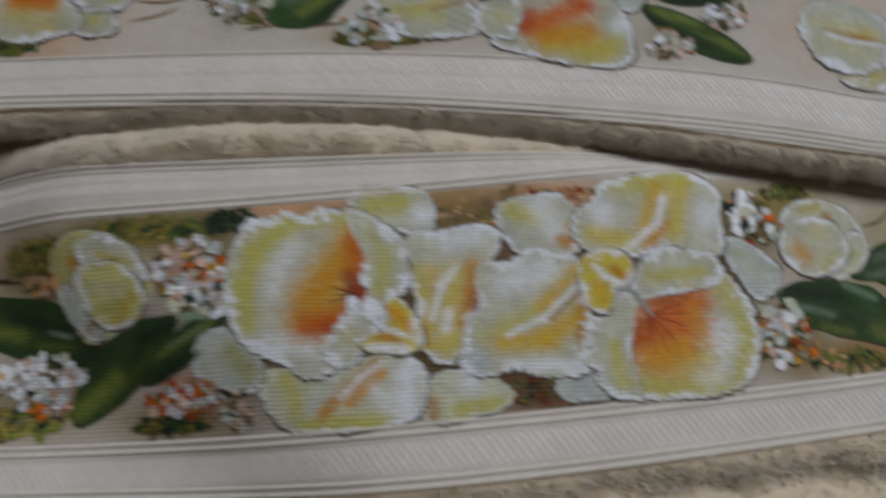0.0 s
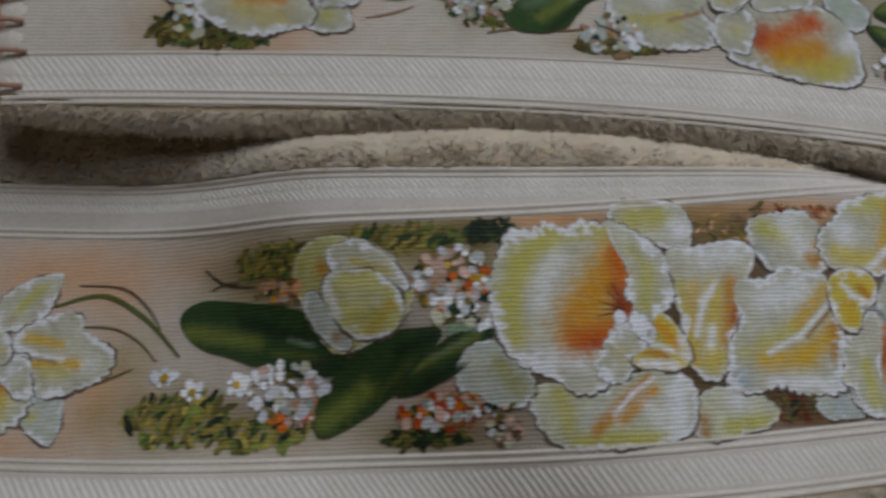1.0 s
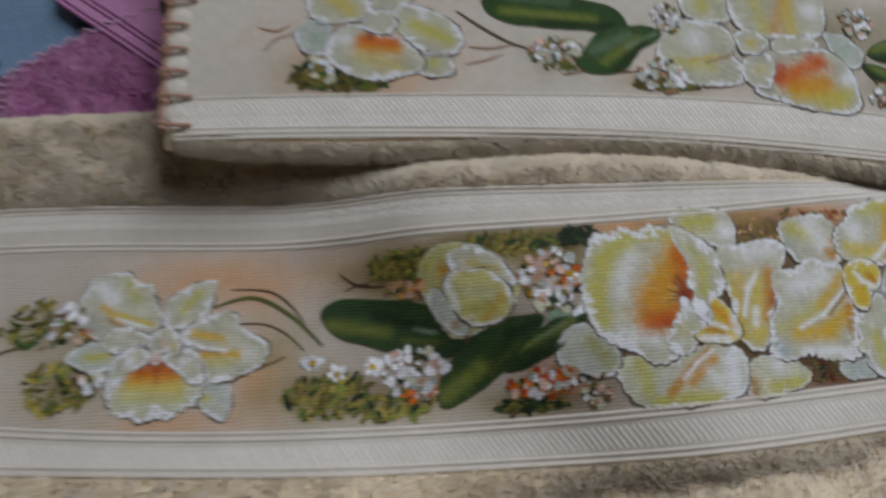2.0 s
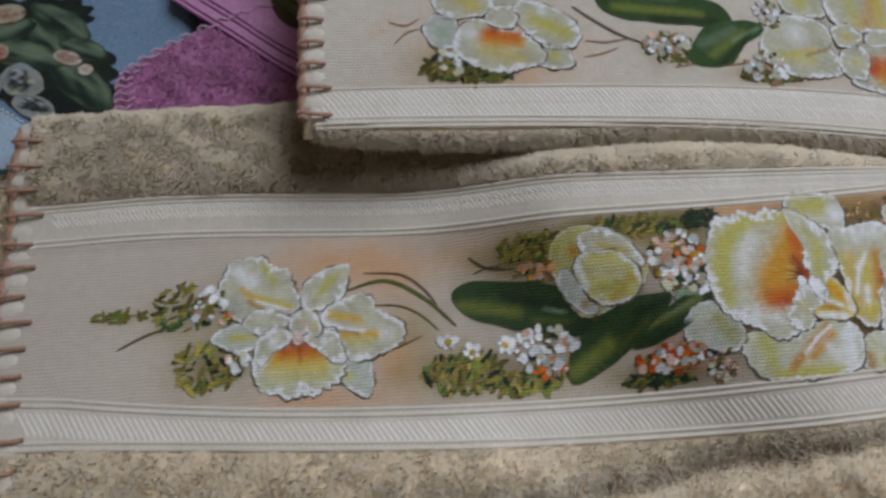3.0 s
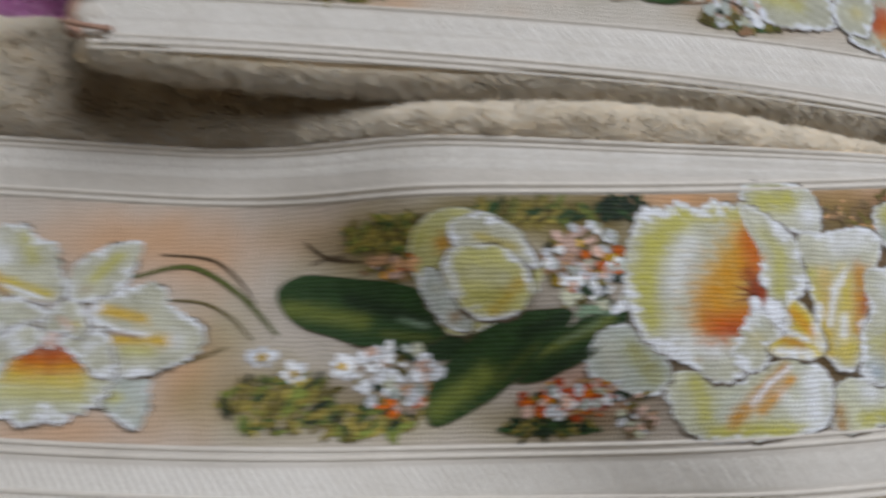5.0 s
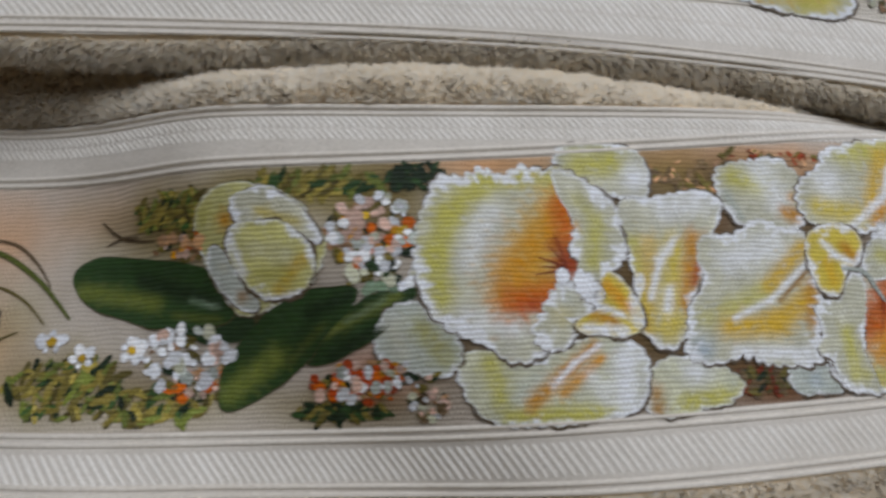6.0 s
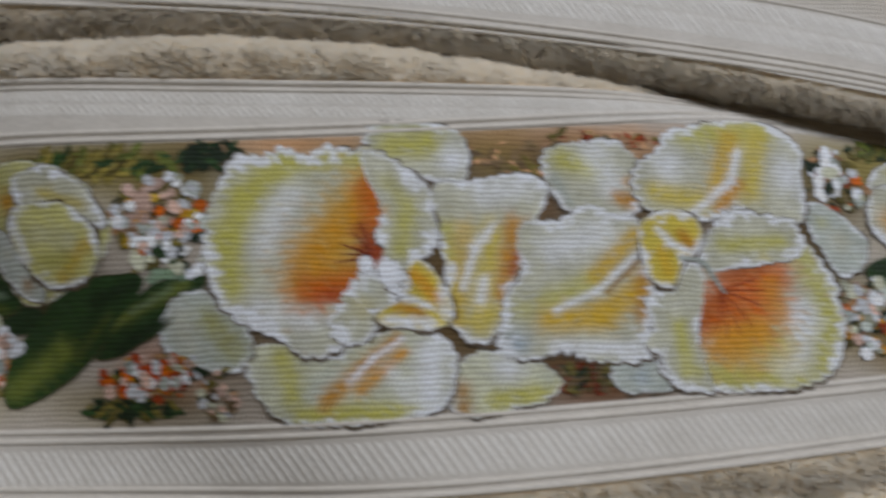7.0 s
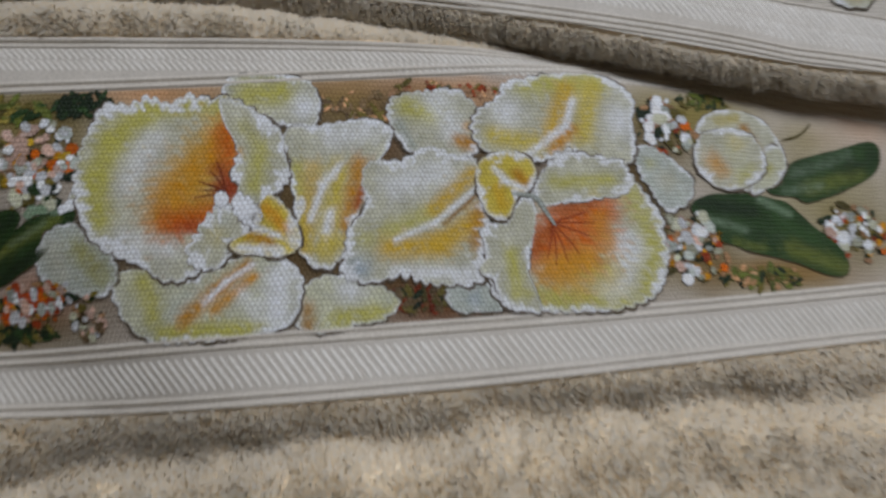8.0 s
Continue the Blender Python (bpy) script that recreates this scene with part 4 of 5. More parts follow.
    spray((-122, 55.5, 10, 4), 26, 1.5, [ORANGE, BLUSH, AMBER, TAN], 112, 4)
    spray((-80, 71, 22, 4), 60, 1.8, [OLIVE, OLIVE * 1.6, LEAF, OLIVE * 0.6, GREEN], 113, 2, leaves, 1.9, 70)
    spray((-48, 72.5, 9, 4.0), 34, 1.7, [DARK, GREEN, DARK], 114, 3, leaves, 1.5, 80)
    spray((-62, 55, 13, 9), 30, 1.8, [ORANGE, BLUSH, AMBER, YELLOW], 115, 4)
    spray((-61, 56, 13, 11), 44, 1.9, W, 116, 5)
    spray((-58, 43, 11, 5), 18, 1.9, [WHITE, PALE, GREEN, MINT], 117, 4)
    stroke(root, z, [(-152, 66), (-144, 60), (-132, 58)], 1.0, INK)
    stroke(root, z, [(-150, 58), (-144, 60), (-138, 60)], 0.8, INK)
    # blossom under the leaves
    spray((-158, 13, 18, 9), 62, 1.9, GR + [OLIVE * 1.7], 121, 2, leaves, 1.9, 70)
    spray((-132, 7, 18, 5), 44, 1.9, GR + [OLIVE * 1.7], 122, 2, leaves, 1.9, 70)
    for x, y, k in ((-164.5, 27, 1), (-154, 22, 2), (-139, 24, 4)):
        for p in range(5):
            a = radians(72 * p + 20 * k)
            dabs("painted_blossom", root, z, (x + 2.6 * math.cos(a), y + 2.6 * math.sin(a), 0.3, 0.3), 1, 1.7, [WHITE], 130 + 7 * k + p, 5, 1.3, aim=72 * p + 20 * k, label="painted small white blossom")
        dabs("painted_blossom", root, z, (x, y, 0.4, 0.4), 2, 1.1, [YELLOW], 190 + k, 6, 1.1, label="painted yellow blossom heart")
    spray((-122, 21, 15, 10), 44, 1.9, W, 123, 5)
    spray((-118, 13, 9, 6), 18, 1.6, [BLUSH, ORANGE, BLUSH], 124, 4)
    spray((-66, 12, 16, 6), 46, 1.7, [ORANGE, AMBER, BLUSH, RED * 1.3], 125, 5)
    spray((-60, 12, 18, 6), 26, 1.6, W, 126, 6)
    spray((-72, 3.5, 15, 3), 40, 1.7, [GREEN, DARK, OLIVE], 127, 3, leaves, 1.7)
    spray((-46, 5, 6, 4.5), 18, 1.5, [WHITE, PALE, INK * 2, BLUSH], 128, 6)
    # first large daffodil
    one = petal("painted_daffodil", root, z, (-19.3, 47.6), (32.4, 33.3, 34.3, 32.8, 31.4, 30.7, 27.5, 27.6, 24.4, 28.1, 27.7, 32.3, 30.5, 29.7, 29.1, 29.1, 28.9, 28.9, 29.1, 28.1, 27.2, 27, 29.9, 30.3, 28.6, 29.4, 27, 26.5, 26.2, 26.8), FAINT, [(-41.5, 35.8, -42.5, 48.1, 4.4, LIME, 0.9), (-42.5, 48.1, -38.4, 60.6, 4.4, LIME, 0.9), (-38.4, 60.6, -29.6, 68.9, 4.1, LIME, 0.95), (-29.6, 68.9, -16.9, 72.7, 3.7, LIME, 0.9), (-16.9, 72.7, -4.8, 70.9, 3.1, LIME, 0.7), (-33.5, 46.1, -25.8, 60.5, 4, WHITE, 0.45), (-20.3, 26.5, -33.7, 29.5, 3.7, WHITE, 0.5), (-15.8, 44, -4.6, 63.3, 7, LEMON, 0.8), (-19.2, 44, -4.9, 59.5, 7.4, AMBER * 0.9, 0.95), (-22.2, 36.1, -7.3, 38.5, 6, AMBER * 0.9, 0.95), (-4.6, 63.3, -2.1, 45.7, 4.1, ORANGE * 0.85, 0.8), (-20.5, 33.8, -6.4, 35.8, 4.3, ORANGE * 0.85, 0.9), (-17.1, 32.5, -8, 32.8, 2.3, RED * 1.3, 0.7), (-4.1, 43, -1.6, 45.7, 3.4, RED, 0.9), (-6.8, 51.2, -2.1, 43.9, 2.4, RED, 0.6)], 6, seed=301, rim=2.2, frill=0.9, label='large painted daffodil, white frilled rim and orange throat')
    stroke(one, z, [(-3.7, 43), (-6, 47.2), (-9, 50.6)], 0.5, RED * 0.5, 8, name="throat_streak")
    stroke(one, z, [(-3.7, 43), (-5.1, 48.8), (-7.1, 53.9)], 0.5, RED * 0.5, 8, name="throat_streak")
    stroke(one, z, [(-3.7, 43), (-7.1, 44), (-11.2, 44.3)], 0.5, RED * 0.5, 8, name="throat_streak")
    stroke(one, z, [(-3.7, 43), (-7.7, 45.4), (-12.3, 47.2)], 0.5, RED * 0.5, 8, name="throat_streak")
    stroke(one, z, [(-3.7, 43), (-6, 44.9), (-8.9, 46.1)], 0.5, RED * 0.5, 8, name="throat_streak")
    stroke(one, z, [(-3.7, 43), (-8.2, 42.7), (-13.2, 41.8)], 0.5, RED * 0.5, 8, name="throat_streak")
    petal("petal", one, z, (10.3, 75.1), (12.8, 11.8, 9.4, 7.8, 7.4, 8.1, 10.7, 15.1, 14.9, 10.8, 6.7, 6, 6.8, 9.8, 13.6, 14.2), FAINT, [(2, 75.8, 12.5, 77, 4.5, LIME, 0.95), (19.5, 72.2, 19.5, 72.2, 4.2, WHITE, 0.9)], 4, seed=302, rim=1.2)
    petal("petal", one, z, (-48.9, 23.2), (11.8, 9, 7.7, 8.3, 10.9, 11.3, 11.8, 11.7, 11.8, 10.9, 8.8, 8, 8.3, 10.2, 12.7, 13.1), GREY, [(-47.5, 27.5, -40.6, 18.8, 3.9, LIME * 0.6, 0.7), (-55.6, 28, -53.4, 19.6, 3.3, FAINT, 0.6)], 4, seed=303, rim=0.6)
    petal("petal", one, z, (-7.9, 10.4), (25.9, 26.5, 21.8, 15.1, 10.4, 8.6, 8, 8.3, 10, 28.5, 27.6, 23.9, 19.3, 14.2, 11.8, 11, 11.4, 13.1, 17, 23.8), PALE, [(-27.7, 16.5, -24.4, 6.4, 3.1, LIME, 0.8), (-22, 1.4, 6.6, 1.6, 2.8, LIME, 0.85), (-13.4, 12.6, -20.1, 6.2, 3, GREY, 0.5), (-15.9, 4.4, -5.1, 14.1, 2.5, AMBER * 0.8, 0.9), (-5.1, 14.1, 3.1, 20.7, 2, AMBER * 0.8, 0.9), (-6.7, 7.4, 4.8, 17.2, 1.5, AMBER, 0.8), (12.3, 17.1, 11.5, 5.1, 4, WHITE, 0.85), (5.7, 5.3, 1.5, 12.2, 2.3, WHITE, 0.5), (-9.2, 10, -3.5, 15.7, 1, WHITE, 1), (-3.5, 15.7, 4.7, 21, 0.8, WHITE, 1)], 4, seed=304, rim=1.3)
    petal("petal", one, z, (31.4, 8.2), (15.8, 11.9, 9.6, 8.4, 8, 8.9, 10.7, 12.2, 12.1, 14.5, 11.4, 7.6, 6.4, 6.4, 7.6, 11.7), PALE, [(20.6, 7.4, 20.6, 1.5, 2.2, AMBER * 0.6, 0.7), (29.8, 3.8, 45, 6.1, 3.4, LIME, 0.95), (33.2, 12.4, 33.2, 12.4, 4.2, WHITE, 0.7), (44.2, 8.7, 44.2, 8.7, 2.7, GREY, 0.5)], 3, seed=305, rim=0.6)
    petal("petal", one, z, (27.4, 42.9), (11, 10.1, 12.1, 27.1, 28.3, 24.9, 22.9, 22.6, 24.6, 19.2, 13.6, 11.4, 10.5, 10.5, 11.3, 13.3, 18.3, 22.1, 22.6, 17.1, 11.9, 11.3, 11.3, 11.1), FAINT, [(17.1, 51.2, 18.9, 27.5, 3.1, LIME, 0.8), (22.2, 51.3, 19.8, 25.7, 3.1, YELLOW, 0.6), (30.1, 51.3, 26.5, 25.7, 3.9, LEMON, 0.85), (36.3, 53.3, 32.6, 32.8, 2.8, AMBER * 0.85, 0.9), (37.4, 44.8, 35.6, 39.2, 1.4, ORANGE * 0.6, 0.8), (28.4, 61.8, 39.1, 64.9, 4.2, WHITE, 0.6), (30.6, 52.8, 25.2, 45.7, 1.2, WHITE, 1), (25.2, 45.7, 21.4, 34.7, 1, WHITE, 1), (27.4, 36.5, 26.2, 31.1, 1.6, WHITE, 0.8), (24.8, 25.7, 29.9, 27.4, 2.4, LEMON, 0.6)], 5, seed=306, rim=1.5)
    petal("frill", one, z, (4.5, 54), (8.6, 8.4, 9.2, 10.9, 12.1, 13.3, 15.4, 18.8, 21.5, 8, 5.8, 4.9, 4.9, 5.5, 6.7, 7.9, 8.5, 17, 18.3, 12, 11.7, 11.5, 11.2, 9.9), FAINT, [(6.1, 56.8, 4.3, 45.7, 3.1, LIME, 0.75), (0.5, 65.2, 4.9, 60.5, 2.4, LIME, 0.5), (-0.2, 56.7, -0.2, 56.7, 1.4, AMBER, 0.5)], 7, seed=307, rim=2.0, ink=0.7)
    petal("frill", one, z, (-5.9, 29.5), (7.6, 8.9, 9.3, 9.7, 9.8, 9, 7.7, 5.3, 4.9, 5.1, 6.4, 8.3, 10.2, 10.3, 9.8, 8.5, 6.9, 4.8, 3.6, 3.2), FAINT, [(-6.2, 29.6, -6.2, 29.6, 3.3, LEMON, 0.3), (-3.9, 34.9, -3.9, 34.9, 2.3, GREY, 0.4)], 8, seed=308, rim=2.2, frill=1.0, ink=0.3)
    petal("frill", one, z, (-5.2, 41.3), (1.4, 1.4, 1.7, 1.4, 1.2, 1.5, 1.5, 1.5), WHITE, [], 9, seed=309, rim=1, ink=0.2, frill=0.2)
    petal("frill", one, z, (2.4, 37.8), (2.9, 2.5, 2.6, 3.6, 4.9, 3.7, 3, 2.6, 2.9, 3.6, 5, 4.6), WHITE, [], 9, seed=310, rim=1.5, ink=0.5)
    petal("column", one, z, (9.5, 31), (7.8, 7.3, 7.3, 8, 9, 11, 9, 6.7, 5.1, 4.3, 5.1, 11.6, 10.4, 7.9, 7, 7, 7.5, 8.1, 9, 8.9), LEMON, [(8.2, 38.4, 13.8, 32, 2, AMBER, 0.9), (3.8, 29.5, 9.6, 28, 1.7, AMBER * 0.7, 0.9), (4.5, 32.7, 12.1, 29.4, 1, WHITE, 1), (0.5, 26, 13, 25.3, 1.2, WHITE, 0.9), (15.5, 32.9, 16.4, 26.7, 1.4, WHITE, 0.7)], 9, seed=311, rim=0.9, frill=0.3, ink=0.8)
    # second large daffodil
    two = petal("painted_daffodil", root, z, (106.2, 30.2), (29.6, 30.1, 28.8, 28.1, 28.7, 30.1, 28.4, 27.3, 28.4, 26.4, 23.1, 21.4, 20.6, 20.5, 21, 22.5, 28.5, 29.8, 31.4, 33.9, 33.2, 29.4, 26.8, 25.3, 24.8, 25.3, 26.7, 28.2, 30.8, 32.2, 31.7, 31), FAINT, [(127.2, 43.2, 133.6, 27.4, 5.3, LIME, 0.7), (133.6, 27.4, 128.9, 12.1, 5.3, LIME, 0.8), (91.3, 8.8, 119.7, 8.4, 4.8, LIME, 0.9), (123.4, 25.5, 117.3, 14.1, 6.4, WHITE, 0.75), (101.5, 19.8, 114.8, 17.8, 6.8, LEMON, 0.7), (99.7, 33, 115.8, 39, 6.5, ORANGE, 0.95), (94.3, 25.4, 110, 29.3, 7.6, ORANGE, 0.98), (96.6, 17.9, 109.3, 21.6, 5.3, AMBER, 0.8), (114.4, 35.1, 116.6, 27.4, 3.9, AMBER, 0.6), (91.5, 25.4, 97.7, 33, 3, ORANGE * 0.6, 0.7), (100.1, 38.4, 113, 41.3, 2.3, ORANGE * 0.6, 0.7), (106.6, 12.3, 101, 14.2, 3.8, AMBER, 0.35)], 6, seed=312, rim=1.6, frill=0.8, label='large painted daffodil, white frilled rim and deep orange throat')
    stroke(two, z, [(97.8, 34), (100.7, 27.3), (102.5, 20.7)], 0.5, RED * 0.9, 7, name="throat_streak")
    stroke(two, z, [(97.8, 34), (102.8, 28.8), (106.6, 23.5)], 0.5, RED * 0.9, 7, name="throat_streak")
    stroke(two, z, [(97.8, 34), (104.9, 31.6), (110.9, 29.3)], 0.5, RED * 0.9, 7, name="throat_streak")
    stroke(two, z, [(97.8, 34), (105.8, 34), (112.7, 34.1)], 0.5, RED * 0.9, 7, name="throat_streak")
    stroke(two, z, [(97.8, 34), (98.8, 26.8), (98.6, 19.8)], 0.5, RED * 0.9, 7, name="throat_streak")
    stroke(two, z, [(97.8, 34), (97.3, 27.8), (95.6, 21.7)], 0.5, RED * 0.9, 7, name="throat_streak")
    stroke(two, z, [(97.8, 34), (104.8, 36), (110.7, 38)], 0.5, RED * 0.9, 7, name="throat_streak")
    petal("petal", two, z, (61.8, 67.9), (12.1, 13.9, 13, 12.7, 10.7, 10.9, 13.1, 16.2, 14.8, 13.2, 13.2, 10, 9.9, 11.9, 15, 14.7), FAINT, [(52, 73.1, 61.2, 70.4, 3.7, LIME, 0.8), (61.4, 75.5, 66.6, 65.6, 4.5, WHITE, 0.6), (69.2, 61.7, 75.7, 59.5, 2.6, AMBER * 0.8, 0.85), (71.9, 66.8, 71.9, 66.8, 1.7, AMBER, 0.6), (49.1, 67.1, 53.1, 59.7, 2, GREY * 0.8, 0.8)], 4, seed=313, rim=0.9)
    petal("petal", two, z, (103.9, 70.8), (24.8, 27.4, 25.7, 23.1, 18.6, 16.7, 15.9, 16.4, 18.2, 21.8, 22.1, 28.8, 30.3, 26.3, 20.7, 15.9, 12.8, 11.9, 13.4, 20.1, 27.1, 26.3), FAINT, [(92.6, 83, 117.1, 84.6, 4.8, LIME, 0.8), (80.7, 64, 94.9, 60.9, 3.8, LEMON, 0.95), (106.5, 81.6, 100.1, 64.7, 3.7, YELLOW, 0.8), (115.7, 82.2, 111.1, 65, 4.2, LEMON, 0.85), (107.3, 67, 100.7, 59.6, 2.4, AMBER * 0.9, 0.8), (85, 72.3, 85, 72.3, 5.4, WHITE, 0.7), (124.9, 70.8, 124.9, 70.8, 5.8, WHITE, 0.7), (108.5, 77.4, 105.3, 67.9, 1.4, WHITE, 1), (105.3, 67.9, 91.8, 57.4, 1.4, WHITE, 1)], 5, seed=314, rim=1.6)
    petal("petal", two, z, (54.5, 35.6), (23.1, 21, 21.7, 25.3, 26.2, 23.3, 23.6, 22.7, 19.4, 18.8, 20.6, 22.6, 20.4, 16.7, 15.4, 17.5, 21.5, 23.5, 28.5, 27.1, 22.6, 19, 18.9, 20.7, 22.3, 24.7, 27.1, 24.1, 22.2, 20.5), FAINT, [(45.6, 31, 60, 37.5, 3.2, LIME, 0.7), (60, 38.4, 72.4, 50, 2.9, YELLOW, 0.8), (45.5, 25.5, 61.4, 26.4, 3.8, YELLOW, 0.85), (61.4, 27.3, 73.5, 34.8, 3.9, YELLOW, 0.9), (38.6, 28.3, 38.6, 28.3, 3.1, LIME, 0.6), (74.6, 38.6, 73.1, 27.3, 3, AMBER * 0.7, 0.7), (35.9, 19.4, 35.9, 19.4, 3.8, BLUE_GREY, 0.75), (47.7, 45.9, 62.3, 50.8, 4.6, WHITE, 0.6), (47, 18, 70.8, 17.2, 2.1, WHITE, 0.7), (62.5, 33.2, 74.5, 43.9, 0.7, AMBER * 0.4, 0.9), (47.3, 28.2, 59.9, 33.8, 0.9, WHITE, 1), (59.9, 33.8, 73.5, 45.2, 0.9, WHITE, 1)], 6, seed=315, rim=1.8, frill=0.9)
    petal("petal", two, z, (139.3, 50.3), (9.5, 7.4, 6.7, 7.1, 8.3, 11.8, 13.3, 9.6, 7.5, 6.2, 6.3, 8.1, 11.1, 10.9, 10.6, 10.5), GREY, [(140.2, 49.5, 140.2, 49.5, 3.8, FAINT, 0.8), (134.7, 55.5, 134.7, 55.5, 2.1, LIME, 0.4)], 4, seed=316, rim=0.7, ink=0.8)
    petal("petal", two, z, (71, 9.5), (7.1, 5.9, 5.2, 4.9, 4.3, 4.3, 5.2, 7.3, 7.6, 6.6, 5.4, 4.1, 3.7, 4, 5.2, 8.9), GREY, [(71.3, 9.1, 71.3, 9.1, 2.5, BLUE_GREY, 0.5)], 3, seed=317, rim=0.4)
    petal("frill", two, z, (83.9, 22.6), (5.4, 5.8, 6.7, 8.4, 12.9, 18.8, 19.1, 10.1, 11.1, 11.8, 12.1, 11.7, 8.8, 7.8, 7.4, 8.9, 10.9, 9.3, 9.1, 11.5, 14.3, 16.7, 17.2, 18.7, 8.6, 6.4, 5.4, 5.3), FAINT, [(83.9, 23.6, 85, 10.7, 2.4, LIME, 0.8), (88.7, 10.7, 88.7, 10.7, 1.8, LIME, 0.7)], 7, seed=318, rim=1.5, ink=0.6)
    petal("frill", two, z, (109.9, 48.9), (17, 15.7, 14.8, 8.7, 8.1, 8.1, 8.7, 9.3, 9.5, 10.4, 11, 12.4, 14.4, 16.9, 16.9, 11.1, 8.4, 7.1, 6.5, 6.5, 6.9, 8.2, 11, 15), FAINT, [(99.8, 47.6, 119.7, 49, 2.5, LIME, 0.75), (113.2, 43.9, 113.2, 43.9, 2, LEMON, 0.4)], 8, seed=319, rim=1.7, ink=0.4)
    petal("column", two, z, (82.9, 47.8), (9.3, 10.9, 11.2, 10.5, 9.6, 9.2, 9.3, 9.2, 8.2, 8.7, 9.9, 12.1, 11.8, 7.2, 5.7, 7.6), LEMON, [(87.5, 50.3, 90.2, 47.4, 2.1, AMBER * 0.7, 0.9), (80.6, 45.3, 82.1, 39.6, 2.1, YELLOW, 0.9), (80, 52.1, 83.6, 47.9, 1.1, WHITE, 1), (83.6, 47.9, 90.4, 44.9, 1.1, WHITE, 1)], 9, seed=320, rim=1.5, frill=0.25, ink=0.9)
    stroke(two, z, [(85.2, 43.5), (92.7, 42.6), (96.2, 37.8), (99.1, 33)], 1.6, GREY * 0.7, 10, name="throat_streak")
    # dark gaps between the petals
    spray((56, 9.5, 10, 4), 30, 1.9, [INK * 2, RED * 0.6, OLIVE * 0.6, DARK], 131, 2, leaves)
    spray((38, 73, 14, 5), 26, 1.7, [OLIVE, TAN, INK * 3], 132, 2, leaves, 1.9, 80)
    spray((66, 80, 22, 2.5), 22, 1.5, [TAN, OLIVE, RED], 133, 2, leaves)
    # bud and leaves beyond
    bud = petal("painted_bud", root, z, (168.8, 61.5), (16.9, 15.6, 15.7, 14.9, 14.9, 15.2, 16.2, 16.3, 16, 16.8, 16.7, 15.3, 14.2, 14.2, 15.9, 17.8), FAINT, [(172.2, 70, 178.1, 57.8, 1.8, AMBER * 0.6, 0.85), (162.5, 72.4, 169.5, 73.9, 2.2, LEMON * 0.8, 0.6), (180.8, 67.7, 180.8, 67.7, 2.8, FAINT, 0.7)], 4, seed=321, rim=0.8, frill=0.3, ink=0.6, label='painted round white flower bud')
    petal("petal", bud, z, (180.5, 54.7), (4.9, 6.2, 7.6, 8.5, 8, 4.4, 2.6, 2.4, 2.7, 3.7, 12.1, 7.5, 5.6, 4.4, 3.9, 4), PALE, [(179.4, 54.7, 179.4, 54.7, 2.3, LIME * 0.8, 0.8)], 5, seed=322, rim=0.8, frill=0.2)
    petal("petal", bud, z, (164.9, 58.2), (13.1, 12.5, 12.2, 11, 10.7, 10.5, 12.1, 12.3, 12.8, 12.6, 11.8, 11.6, 10.6, 10.7, 11.2, 12.6), FAINT, [(158.6, 57.2, 161, 54.2, 3.5, AMBER, 0.6), (170.6, 52.3, 170.6, 52.3, 4.4, LIME, 0.7), (165.2, 60.6, 169, 56.5, 3.5, PALE, 0.8), (167.9, 63.9, 167.9, 63.9, 3.6, LEMON, 0.4)], 6, seed=323, rim=1.4, frill=0.35, ink=0.7)
    petal("painted_leaf", root, z, (203.6, 53.6), (18.2, 23.2, 24.9, 15.4, 10.6, 8.6, 7.7, 7.5, 7.8, 8.7, 10.7, 14.2, 18.1, 26.4, 18, 15.5, 11.6, 9.3, 8.2, 7.7, 7.7, 8.3, 9.8, 12.8), GREEN, [(188.5, 52.8, 213.3, 61.1, 2.3, MINT * 0.6, 0.5), (194.5, 47.6, 216.5, 53.5, 2.8, LEAF, 0.7), (185.2, 46.3, 199.3, 48.8, 1.6, MINT * 0.8, 0.5), (212.2, 55.6, 224.2, 61.5, 3.3, DARK, 0.5), (218.1, 61.3, 218.1, 61.3, 2.9, GREEN * 1.5, 0.6)], 3, seed=324, rim=0, frill=0, ink=0.3, label='painted dark green leaf')
    petal("painted_leaf", root, z, (174.2, 32.7), (20.5, 16.5, 14.6, 13.6, 12, 11.5, 11.7, 12.7, 14.1, 17.1, 22.9, 27, 19.6, 16.5, 12.5, 10.7, 9.5, 9.1, 9.3, 10.3, 12.5, 18.1, 33.4, 30.8), GREEN, [(151.8, 41.6, 170.8, 38.8, 3, DARK, 0.8), (174.7, 43, 185, 38, 1.5, MINT, 0.7), (151.2, 36.5, 167.6, 32, 1.5, MINT * 0.8, 0.6), (169.5, 30.6, 190.7, 25.7, 2.2, DARK * 2, 0.6), (184, 25.6, 204, 18.5, 3.1, LEAF, 0.8), (179.2, 36.8, 193.5, 28.7, 2.2, GREEN * 1.5, 0.6), (162.7, 27.6, 173.1, 25.6, 1.7, LEAF, 0.6)], 4, seed=325, rim=0, frill=0, ink=0.3, label='painted dark green leaf')
    spray((142, 68, 10, 10), 24, 1.7, [ORANGE, RED, OLIVE, DARK], 141, 3)
    spray((143, 70, 10, 10), 26, 1.9, W, 142, 5)
    spray((158, 80, 10, 3.5), 26, 1.6, [DARK, OLIVE, LEAF], 143, 3, leaves)
    spray((148, 24, 11, 12), 28, 1.7, [ORANGE, RED, AMBER], 144, 4)
    spray((146, 26, 11, 13), 46, 1.9, W, 145, 5)
